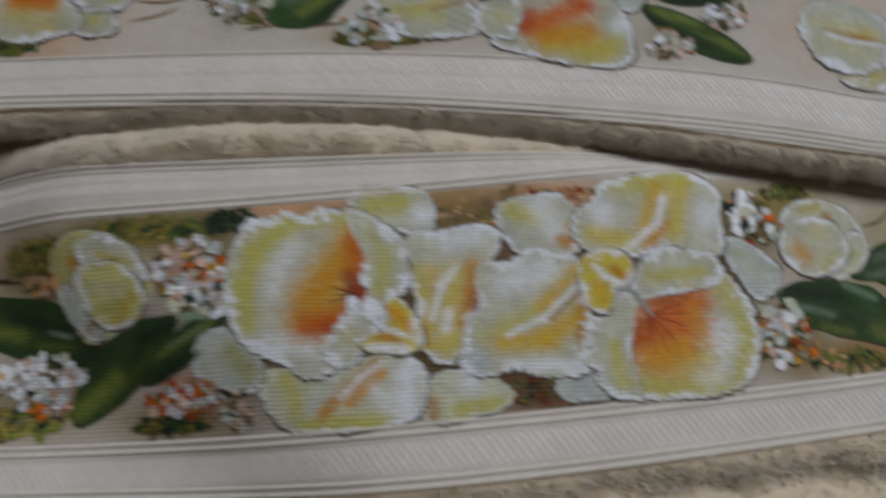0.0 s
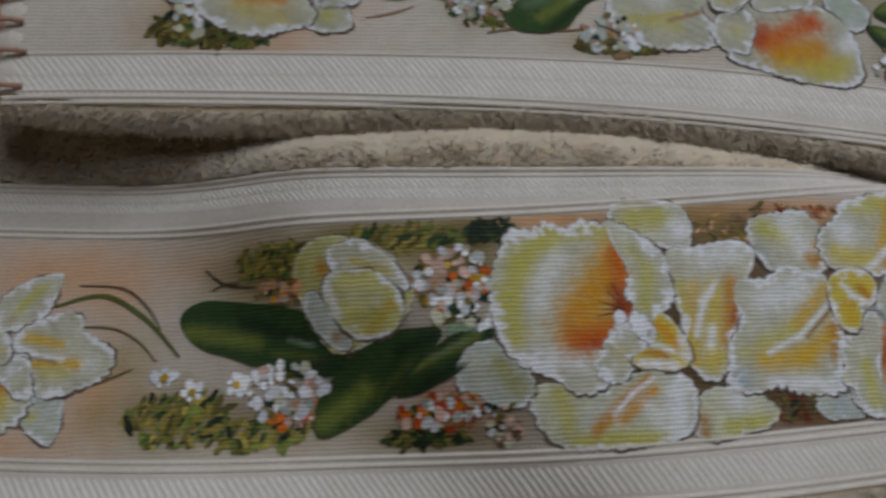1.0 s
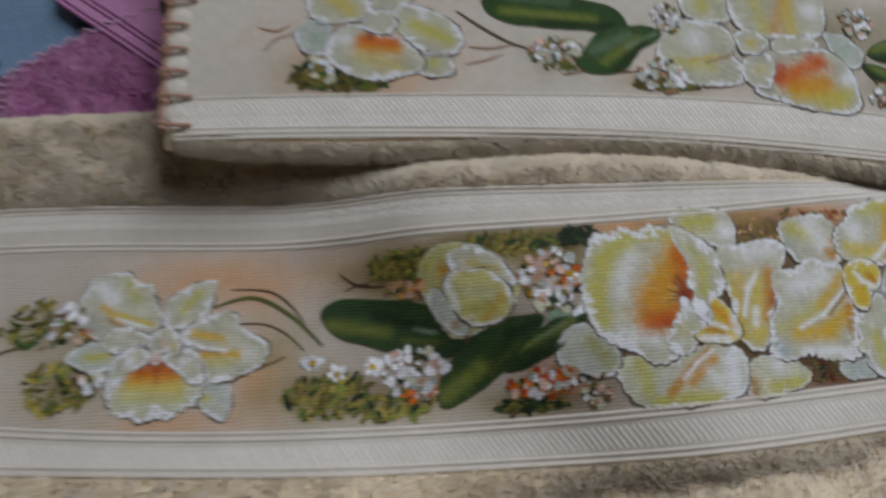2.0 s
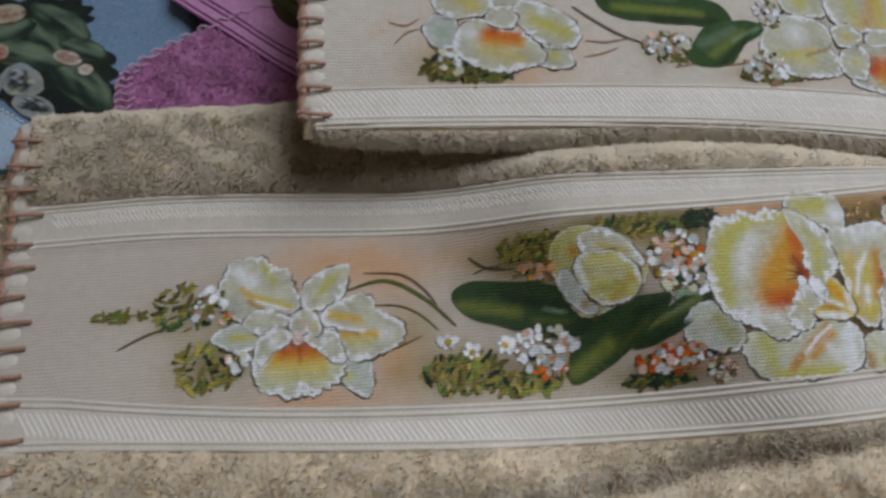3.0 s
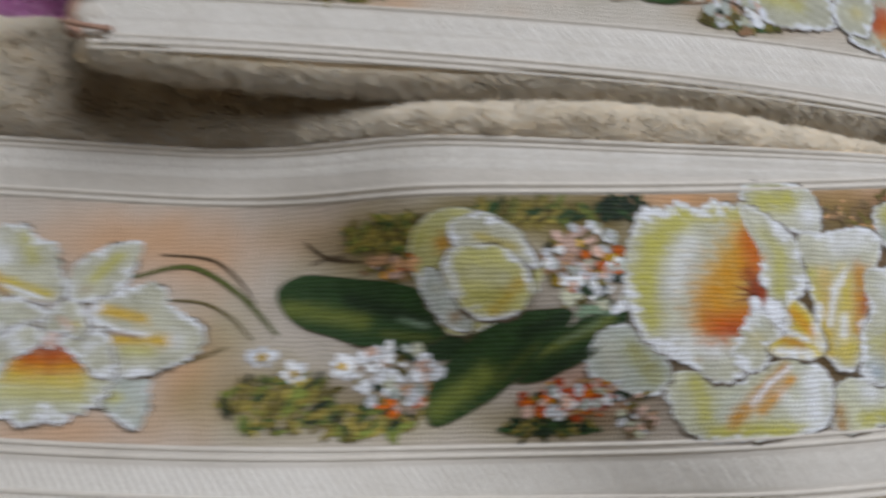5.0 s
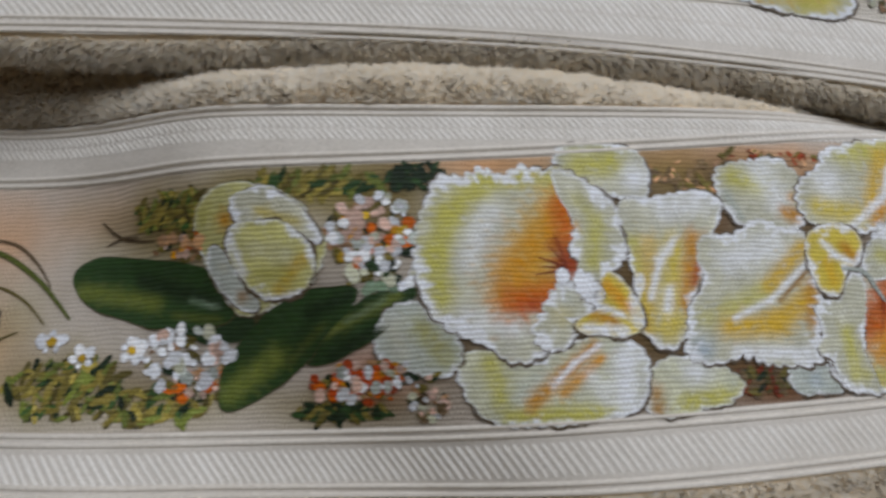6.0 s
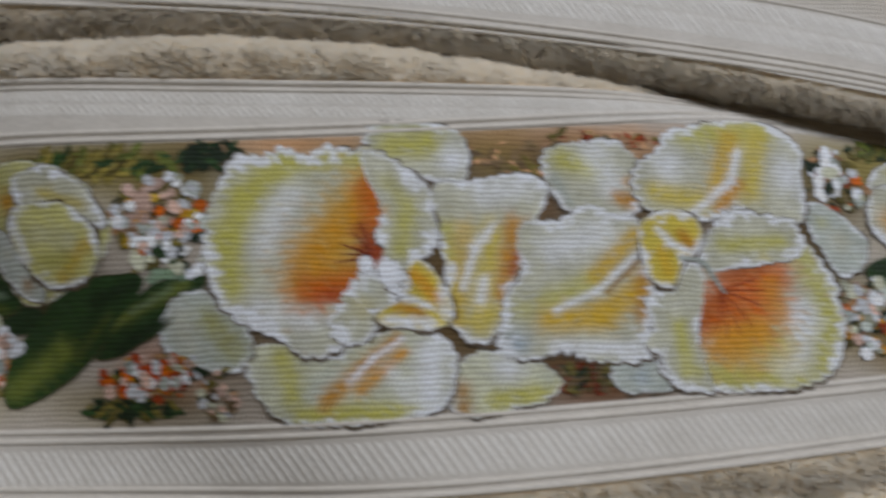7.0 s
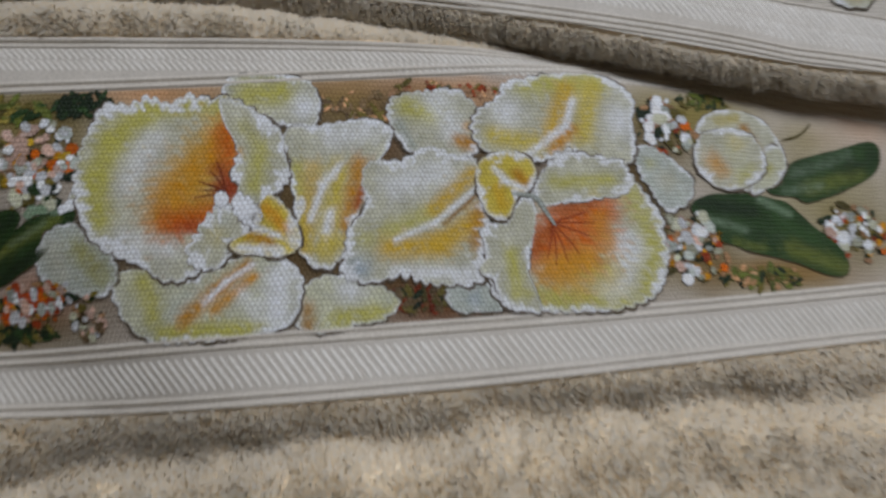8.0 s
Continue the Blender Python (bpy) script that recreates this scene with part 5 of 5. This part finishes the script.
    spray((172, 15.5, 15, 4), 40, 1.7, [OLIVE, LEAF, DARK, TAN], 146, 2, leaves)
    spray((210, 34, 11, 9), 40, 1.8, W + [PALE], 147, 5)
    spray((212, 30, 12, 10), 30, 1.6, [ORANGE, AMBER, OLIVE, RED], 148, 4)
    stroke(root, z, [(187, 66), (194, 68), (200, 73)], 1.0, OLIVE * 0.5)


def upper_left(y):
    return -0.2235 + 0.03 * (np.asarray(y) - 0.13)


def upper_towel():
    root = thing("face_towel", (0, 0.25, 0.0), "folded cream terry towel painted with pale orchids, lying across another", "towel", "cream painted towels")
    z = up_z
    below = lambda x, y: up_z(x, y) - 0.0016
    part("body", slab("body", -0.2235, 0.42, 0.12, 0.46, below, lambda x, y: float(up_z(x, y)) - 0.018, 0.007, 0.004, left=upper_left, low_edge=up_edge, tuck=0.012), TERRY, root, "folded cream terry body")
    xs = np.concatenate([[-0.219], np.arange(-0.2175, 0.40, 0.0018)])
    part("border", grid("border", xs, [lambda x: up_edge(x) + 0.006, up_twill_foot, up_band_foot], z, 8), GROUND, root, "cream woven border")
    stains = [(-132, 160, 34, 22, TAN, 0.6), (-150, 152, 20, 8, OLIVE, 0.7), (-45, 160, 16, 9, OLIVE, 0.4), (5, 146, 22, 5, OLIVE, 0.5), (20, 150, 30, 8, TAN, 0.3), (120, 145, 20, 8, OLIVE, 0.4), (100, 175, 60, 18, OLIVE, 0.5), (185, 145, 22, 14, TAN, 0.4)]
    part("painted_band", grid("painted_band", xs, [up_band_foot, level(0.33)], z, 70, dyed(stains, np.array((0.63, 0.575, 0.49)))), CANVAS, root, "cream woven cotton band with painted washes")
    for line, off, r in ((up_band_foot, -0.0008, 0.0008), (up_twill_foot, 0.0004, 0.0010), (up_twill_foot, -0.0020, 0.0011), (up_twill_foot, -0.0042, 0.0010)):
        rib(root, line, off, r, -0.217, 0.36, z)
    twill(root, up_band_foot, -0.0022, -0.0092, -0.214, 0.26, z, 0.0026, 0.8)
    twill(root, up_band_foot, -0.0095, -0.0165, -0.214, 0.26, z, 0.0026, 0.8)
    rng = np.random.RandomState(8)
    fx = rng.uniform(-0.219, 0.27, 24000)
    fy = up_edge(fx) + rng.uniform(-0.0004, 0.0052, len(fx))
    round_over = lambda x, y: up_z(x, y) - 0.0016 - 0.007 * (1 - np.sqrt(np.maximum(1 - np.clip((up_edge(x) + 0.007 - y) / 0.007, 0, 0.98) ** 2, 0)))
    tufts(root, fx, fy, round_over, 0.0046, 0.00034, PILE, 33, "fuzzy cream terry fringe", 0.5, push=(0.0, -0.45))
    stitched_edge(root, upper_left, 0.128, 0.30, 0.0118, 0.0135, up_z, 10)
    return root


def upper_painting(root):
    z = up_z
    P = lambda **k: petal_paint(**k)
    F = FINE_PAINT
    lip = petal("painted_orchid", root, z, (-131.7, 162.1), (19.6, 16.3, 14.3, 13.2, 12.2, 11.6, 11.9, 13.8, 16.4, 17.8, 19.1, 19.6, 19.9, 18.1, 15.6, 13.9, 12.7, 12.6, 12.5, 13.3, 14.1, 15.7, 19.8, 23.2), FAINT, [(-136.7, 160.8, -121.7, 154.9, 4.5, LEMON, 0.5), (-136.5, 166.6, -121.3, 164.1, 3.8, AMBER, 0.85), (-135.1, 168.8, -122.4, 167.5, 3.1, ORANGE, 0.9), (-132.5, 170.6, -132.5, 170.6, 2, RED, 0.7), (-144, 169.5, -144, 169.5, 3.5, WHITE, 0.6)], 5, seed=345, rim=1.8, frill=0.7, label='painted white orchid with an orange throat', mat=F)
    petal("petal", lip, z, (-106.2, 173.9), (14.1, 11.2, 9.8, 9.4, 10.7, 13.4, 16.4, 17.2, 12.7, 10.3, 9.8, 10.2, 12.5, 13.1, 16.2, 16.8), FAINT, [(-111.6, 176.6, -97.7, 169.1, 3.9, LIME, 0.85), (-107.4, 181.1, -107.4, 181.1, 2.6, WHITE, 0.6)], 3, seed=346, rim=1.6, frill=0.6, mat=F)
    petal("petal", lip, z, (-157, 170.7), (7.7, 7.4, 8.4, 8.1, 8, 8.9, 7.9, 8.3, 8.3, 7.5, 7.8, 8.1, 8.2, 8.8, 7.9, 8.4), GREY, [(-156.6, 169.7, -156.6, 169.7, 3.5, MINT * 1.4, 0.6)], 3, seed=347, rim=0.8, frill=0.4, mat=F)
    petal("petal", lip, z, (-103.7, 155.9), (7.3, 7.5, 7.3, 5.9, 5.7, 6.3, 6, 6.6, 9, 8.6, 6.5, 5.5, 5.1, 5.4, 6.9, 8.3), FAINT, [(-104.2, 156.9, -104.2, 156.9, 3.1, LIME, 0.7)], 3, seed=348, rim=0.9, frill=0.4, mat=F)
    petal("petal", lip, z, (-147.7, 191.2), (13.9, 13.3, 11.6, 11.8, 14.1, 14.5, 17, 14.9, 12.8, 12.9, 14, 13.6, 12.8, 12.9, 15.5, 17.2), FAINT, [(-151, 193.4, -141, 184.3, 4.1, LEMON, 0.7)], 3, seed=349, rim=1.5, frill=0.6, mat=F)
    petal("petal", lip, z, (-121.3, 194.5), (8.9, 11.7, 11.5, 12.6, 12.2, 9.4, 8.7, 8.3, 8, 9.1, 12.8, 13.5, 10.6, 8.8, 8.6, 8.2), FAINT, [(-119.7, 196.4, -119.7, 196.4, 3.7, LEMON, 0.6)], 2, seed=350, rim=1.3, frill=0.5, mat=F)
    petal("column", lip, z, (-128, 177.7), (7.2, 6.1, 5.8, 6.3, 5.5, 5.7, 6.2, 6.1, 7, 6.9, 5.5, 5.2, 5, 5.7, 6.9, 6.5), FAINT, [(-128.9, 178.2, -128.9, 178.2, 2.3, GREY, 0.5)], 6, seed=351, rim=1.0, frill=0.2, mat=F)
    petal("painted_leaf", root, z, (-45.3, 184.2), (30.9, 17.6, 12.8, 10.9, 10, 10.1, 11.4, 14.6, 21.6, 33.4, 32.4, 22.4, 13.8, 10.7, 9.5, 9.4, 10.2, 12.4, 17.7, 34.8), GREEN * 1.2, [(-69.9, 184.2, -26.6, 179.6, 2.4, LEAF * 1.3, 0.8), (-66.4, 191.9, -39.3, 188.9, 2.5, MINT * 0.7, 0.4), (-51.6, 177.4, -18.7, 175.6, 1.9, DARK, 0.7)], 3, seed=352, rim=0, frill=0, ink=0.3, label='painted bright green leaf', mat=F)
    petal("painted_leaf", root, z, (-17.4, 163.8), (12.9, 24.2, 20.2, 14.6, 12.4, 11.2, 10.3, 10.4, 11.8, 12.9, 15.1, 20.7, 20.2, 16.4, 14, 11.9, 11.2, 9.9, 9.4, 10), GREEN * 1.3, [(-28.8, 162.8, -11.1, 170.4, 3.3, MINT * 0.8, 0.5), (-24.1, 156.8, -5.7, 168.9, 2.5, LEAF * 1.2, 0.8), (-12, 164.3, 3.3, 172, 1.1, MINT, 0.7), (-19.3, 152.3, -3.1, 167.4, 1.9, DARK, 0.7)], 4, seed=353, rim=0, frill=0, ink=0.3, label='painted bright green leaf', mat=F)
    W = [WHITE, WHITE, PALE, BLUSH]
    GR = [GREEN * 1.5, OLIVE, LEAF, OLIVE * 1.3, OLIVE * 0.5]
    def spray(spot, count, size, colours, seed, layer=4, label="painted spray of small blossom", long=1.35, aim=None):
        if label == leaves:
            count, size, long, aim = int(count * 2.2), size * 0.46, long * 1.6, None if aim is None else aim - 20
        else:
            dabs("painted_shade", root, z, (spot[0], spot[1], spot[2] * 1.05, spot[3] * 1.05), int(count * 0.7), size * 0.6, [OLIVE * 0.6, DARK, OLIVE, TAN * 0.6], seed + 500, layer - 1, 2.0, label="painted dark flecks behind the blossom")
            size = size * 0.76
        return dabs("painted_blossom", root, z, spot, count, size, colours, seed, layer, long, F, label, aim)
    leaves = "painted olive and green leaf dabs"
    spray((-155, 151, 13, 6), 50, 1.8, GR, 201, 2, leaves, 1.8, 30)
    spray((-140, 147, 14, 3), 34, 1.7, GR + [DARK], 202, 2, leaves, 1.8, 10)
    spray((-153, 155, 9, 6), 18, 1.8, W, 203)
    stroke(root, z, [(-182, 176), (-174, 174), (-167, 178)], 0.9, TAN * 0.6, mat=F)
    stroke(root, z, [(-180, 164), (-174, 170), (-168, 172)], 0.9, TAN * 0.6, mat=F)
    stroke(root, z, [(-92, 184), (-82, 176), (-70, 168), (-58, 163)], 1.4, INK * 1.6, mat=F)
    stroke(root, z, [(-88, 165), (-78, 164), (-66, 166)], 0.9, TAN * 0.5, mat=F)
    stroke(root, z, [(-90, 156), (-80, 158), (-72, 161)], 0.8, TAN * 0.6, mat=F)
    stroke(root, z, [(-45, 150), (-32, 152), (-20, 151), (-6, 152)], 1.0, TAN * 0.4, mat=F)
    lf = "painted bright green leaf"
    bright = dict(dark=DARK * 1.6, mid=GREEN * 1.5, light=MINT, warm=LEAF * 1.3)
    shape("painted_leaf", root, z, (137, 165.5, 23, 8, 7), leaf_paint(**bright), 3, 0, 0, 0.0, 0.2, 0.3, 93, F, 0.1, lf)
    shape("painted_leaf", root, z, (130, 144, 24, 6.6, -32), leaf_paint(**bright), 4, 0, 0, 0.0, 0.2, 0.3, 94, F, 0.1, lf)
    spray((-47, 163, 12, 6), 40, 1.7, W + [GREY], 204, 5)
    spray((-46, 158, 13, 5), 24, 1.6, GR, 205, 2, leaves)
    spray((3, 149, 12, 8), 46, 1.7, W + [GREY], 206, 5)
    spray((6, 144.5, 18, 3), 40, 1.7, GR, 207, 2, leaves)
    spray((10, 180, 8, 8), 30, 1.6, W + [GREY], 208, 5)
    spray((118, 140, 9, 6), 30, 1.6, W + [GREY, BLUSH], 209, 5)
    spray((143, 152, 9, 6), 26, 1.6, W + [GREY, BLUSH], 210, 5)
    spray((112, 180, 9, 9), 30, 1.6, W + [GREY], 211, 5)
    two = petal("painted_orchid", root, z, (77.1, 148.3), (26.3, 24.4, 23.1, 21.2, 20, 17.8, 17, 17.1, 17.5, 18.6, 21.1, 22.5, 25.9, 25.3, 27.7, 21.7, 17.6, 15.6, 14.7, 14.7, 15.6, 17.6, 20.7, 26.4, 29.2, 27), FAINT, [(71.9, 142.1, 92.2, 138, 5.8, LEMON, 0.9), (86.3, 135.3, 98.1, 140.7, 3.7, LIME, 0.7), (69.9, 144.8, 86, 146.1, 5.8, AMBER, 0.9), (64.1, 148.8, 85.7, 157.7, 4.7, ORANGE, 0.9), (61.5, 148.8, 65.1, 154.3, 3.1, RED * 1.5, 0.7), (80.8, 159.9, 89.4, 155.8, 2.7, RED * 1.6, 0.5), (100, 148.9, 100, 148.9, 3.8, WHITE, 0.7)], 5, seed=361, rim=1.4, frill=0.6, label='large painted pale orchid with an orange throat', mat=F)
    petal("petal", two, z, (24.2, 161), (15, 19.4, 20.1, 19.1, 17.8, 18, 17.6, 18.9, 18.8, 20.3, 21.6, 21.5, 18.8, 17.2, 16.1, 15.7, 16.9, 19.5, 23.6, 21.1), FAINT, [(12.2, 156.9, 28.9, 154.1, 3.4, LIME, 0.6), (19.5, 157.6, 31.5, 160.2, 1.2, LEMON, 0.7), (26.5, 156.5, 41.9, 161, 0.9, AMBER * 0.5, 0.7), (22.9, 169.2, 22.9, 169.2, 5.8, WHITE, 0.6)], 4, seed=354, rim=1.6, frill=0.6, mat=F)
    petal("petal", two, z, (31.2, 190.2), (12.5, 13.8, 11.9, 11.3, 12.2, 11.4, 12.6, 14.7, 12.7, 13, 11.9, 11, 11.5, 11.7, 14.2, 13.2), FAINT, [(29.1, 188, 29.1, 188, 4.7, LIME, 0.8)], 3, seed=355, rim=1.2, frill=0.5, mat=F)
    petal("petal", two, z, (70.4, 188.1), (24.2, 26.5, 24.4, 22.9, 20.1, 18.4, 18.6, 20.2, 21.4, 25.4, 26.6, 26.6, 24.6, 21.1, 17.2, 17.3, 19.6, 22, 24, 24.4), FAINT, [(56.9, 192, 59.8, 176.2, 4.3, LIME, 0.6), (74, 192.6, 65.6, 174.8, 4.4, AMBER * 0.8, 0.6), (74.9, 189.4, 74.6, 173.5, 3.8, LEMON, 0.7), (86.8, 186.6, 86.8, 186.6, 5.1, WHITE, 0.6)], 4, seed=356, rim=1.6, frill=0.6, mat=F)
    petal("column", two, z, (51.3, 168), (8.8, 6.7, 6.1, 6.6, 6, 5.9, 6.8, 8.3, 6.8, 6.7, 7.3, 6.1, 6.1, 7, 6.5, 7), FAINT, [(51.4, 167.3, 51.4, 167.3, 2.4, LEMON, 0.9)], 7, seed=357, rim=1.1, frill=0.2, mat=F)
    petal("petal", two, z, (101.7, 164.3), (9.4, 7.2, 6.6, 7.1, 8.5, 9.4, 12.8, 8.5, 7.2, 7.1, 8.4, 7.9, 8.1, 9.9, 9.5, 9.4), GREY, [(100.7, 164.7, 100.7, 164.7, 3.8, MINT * 1.5, 0.5)], 3, seed=358, rim=0.8, frill=0.3, mat=F)
    petal("frill", two, z, (52.9, 153), (7.3, 8.9, 9.7, 9.8, 7.8, 7.4, 8, 7.8, 8.9, 8.8, 8.9, 8.9, 8.6, 9.5, 7.5, 7.1), FAINT, [(53.7, 153, 53.7, 153, 3, LEMON, 0.4)], 7, seed=359, rim=1.4, frill=0.5, ink=0.5, mat=F)
    petal("frill", two, z, (74.2, 167), (13.1, 8.5, 6, 4.8, 4.5, 5, 6.7, 8.4, 11.4, 10.8, 6.4, 4.3, 3.6, 3.7, 4.3, 7.5), FAINT, [], 7, seed=360, rim=1.3, frill=0.5, ink=0.4, mat=F)
    three = shape("painted_orchid", root, z, (191, 142, 20, 16, 163), P(core=PALE, side=LEMON, strength=0.7), 4, 0.05, 18, seed=101, mat=F, label="painted pale orchid petals")
    shape("petal", three, z, (196, 126, 12, 8, -1), P(core=LIME, strength=0.6, vein=False), 3, 0.05, 11, seed=102, mat=F)
    shape("petal", three, z, (216, 128, 14, 12, -60), P(core=LEMON, side=AMBER, strength=0.9), 5, 0.05, 14, seed=103, mat=F)


def under_towel():
    root = thing("hand_towel", (-0.47, -0.08, TABLE), "plain cream terry towel lying under the painted towels", "towel")
    z = lambda x, y: -0.040 + 0.0015 * ripple(x, y, 0.03, 51)
    part("body", slab("body", -0.60, -0.345, -0.30, 0.138, z, TABLE, 0.008, 0.006), TERRY, root)
    a = scatter(9000, -0.42, -0.352, level(-0.05), level(0.138), 52)
    tufts(root, *a, z, 0.0046, 0.00045, PILE, 53, "fluffy cream terry loops")


def magenta_towel():
    root = thing("magenta_towel", (-0.2, 0.3, TABLE), "magenta terry towel with a woven border and pale crochet edging, folded", "towel")
    left = lambda y: -0.3275 + 4.0 * np.clip(np.asarray(y) - 0.18, 0, 0.06) ** 1.5 * 2.2 + 1.2 * np.maximum(0.165 - np.asarray(y), 0) ** 1.5
    z = lambda x, y: -0.025 + 0.0014 * ripple(x, y, 0.03, 61)
    part("body", slab("body", -0.3275, -0.05, 0.145, 0.45, z, TABLE, 0.01, 0.006, left=left), PINK_TERRY, root)
    split = lambda x: 0.2217 - 0.78 * (np.asarray(x) + 0.2905)
    a = scatter(26000, -0.33, -0.20, level(0.150), lambda x: np.minimum(split(x) - 0.0015, 0.26), 62)
    keep = a[0] > left(a[1]) + 0.002
    tufts(root, a[0][keep], a[1][keep], z, 0.0034, 0.00042, PINK_PILE, 63, "short magenta terry loops", 1.1)
    xs = np.arange(-0.30, -0.12, 0.004)
    part("border", grid("border", xs, [split, lambda x: split(x) + 0.08], lambda x, y: z(x, y) + 0.0010, 8), PINK_WEAVE, root, "smooth magenta woven border")
    for off in (0.0, 0.0035, 0.0105, 0.014):
        rib(root, split, off, 0.0009, -0.30, -0.17, lambda x, y: z(x, y) + 0.0010, PINK_RIB)
    shape("painted_leaf", root, lambda x, y: z(x, y) + 0.0012, (-235, 217, 15, 7, -50), leaf_paint(dark=INK, mid=DARK, light=GREY * 0.6), 2, 0, 0, 0, 0.2, 0.3, 64, label="painted dark leaf")
    rng = np.random.RandomState(65)
    for y in np.arange(0.158, 0.228, 0.0042):
        x = float(left(y)) + 0.004
        pts = [(x - 0.003 + 0.0022 * k * rng.uniform(0.8, 1.2), y + 0.0012 * math.sin(k * 1.6) + 0.0006 * k, float(z(np.float64(x + 0.006), np.float64(y))) + 0.0022 - 0.0003 * k) for k in range(6)]
        part("stitch", mesh_of("stitch", *tube(pts, 0.0007, 5, True)), PINK_THREAD, root)
    cord = [(float(left(y)) - 0.0005 + 0.0006 * math.sin(900 * y), y, -0.0295) for y in np.arange(0.15, 0.226, 0.002)]
    part("edge_cord", mesh_of("edge_cord", *tube(cord, 0.0016, 6)), PINK_THREAD, root, "pale pink crochet edging")


def blue_towel():
    root = thing("blue_towel", (-0.4, 0.3, TABLE), "blue woven towel with painted calla lilies and green leaves", "towel")
    z = lambda x, y: -0.033 + 0.0012 * ripple(x, y, 0.04, 71)
    part("body", slab("body", -0.62, -0.29, 0.136, 0.46, z, TABLE, 0.006, 0.006), BLUE_WEAVE, root)
    top = lambda x, y: z(x, y) + 0.0006
    trim = lambda x: 0.176 - 0.70 * (np.asarray(x) + 0.396)
    sink = lambda p: (-192.6 + (p[0] + 192.6) * 1.074, -12.3 + (p[1] + 12.3) * 1.074, p[2] * 1.074, p[3] * 1.074, p[4])
    xs = np.arange(-0.45, -0.35, 0.003)
    part("border", grid("border", xs, [level(0.137), lambda x: np.maximum(trim(x), 0.1375)], lambda x, y: top(x, y) + 0.0004, 6), BLUE_LIGHT, root, "pale blue woven border")
    for k, x in enumerate(np.arange(-0.44, -0.355, 0.0026)):
        y = float(trim(x))
        bm = bmesh.new()
        bmesh.ops.create_icosphere(bm, subdivisions=1, radius=1, matrix=Matrix.Translation((x, y, float(top(x, y)) + 0.0008)) @ Matrix.Rotation(-0.6, 4, "Z") @ Matrix.Diagonal((0.0011, 0.0008, 0.0006, 1)))
        part("trim_stitch", bm, WHITE_THREAD, root)
    wash = dict(dark=np.array((0.012, 0.03, 0.02)), mid=np.array((0.15, 0.22, 0.14)), light=MINT, warm=np.array((0.18, 0.25, 0.16)))
    deep = dict(dark=np.array((0.008, 0.014, 0.012)), mid=np.array((0.02, 0.035, 0.03)), light=DARK, warm=DARK)
    for k, spot in enumerate(((-360, 180, 44, 22, -20), (-375, 205, 40, 16, 10), (-345, 163, 30, 13, -20), (-392, 190, 30, 26, 60))):
        shape("painted_shade", root, top, sink(spot), leaf_paint(**deep), 1, 0.12, 14, seed=110 + k, mat=FINE_PAINT, label="dark painted ground behind the lilies")
    for k, spot in enumerate(((-338, 171, 24, 9, -43), (-365, 187, 19, 8.5, -20), (-350, 206, 18, 8, -36), (-392, 178, 16, 8, 30), (-338, 190, 12, 6, -20), (-380, 200, 18, 8, 20), (-358, 198, 14, 6, -50), (-398, 196, 16, 8, -30))):
        shape("painted_leaf", root, top, sink(spot), leaf_paint(**wash), 2 + k % 2, 0.05, 9, 0, 0.2, 0.3, 120 + k, FINE_PAINT, 0.1, "painted grey-green leaf")
    cal = petal_paint(core=np.array((0.03, 0.04, 0.045)), side=np.array((0.02, 0.025, 0.03)), strength=1.6, vein=False, rim=np.array((0.34, 0.38, 0.39)), rim_at=0.42)
    for k, spot in enumerate(((-366, 173, 11, 8.5, -26), (-360, 159, 11, 5.5, -18), (-383, 170, 8, 7, 40))):
        shape("painted_lily", root, top, sink(spot), cal, 5, 0.03, 9, 0.1, 0.1, 0.6, 130 + k, FINE_PAINT, label="painted grey-white calla lily")
    for k, (spot, col) in enumerate((((-379, 189.5, 5, 5, 0), np.array((0.3, 0.05, 0.03))), ((-377, 212, 9, 5.5, 7), np.array((0.25, 0.12, 0.07))), ((-345, 185, 7, 4, -20), np.array((0.25, 0.10, 0.06))), ((-336, 178, 3.5, 3, 0), np.array((0.4, 0.3, 0.2))))):
        shape("painted_berry", root, top, sink(spot), petal_paint(core=col * 1.4, side=col, vein=False, rim=col * 0.7, strength=1.0), 5, 0, 0, seed=150 + k, mat=FINE_PAINT, label="painted red-brown berry")


under_towel()
blue_towel()
magenta_towel()
lower_painting(lower_towel())
upper_painting(upper_towel())
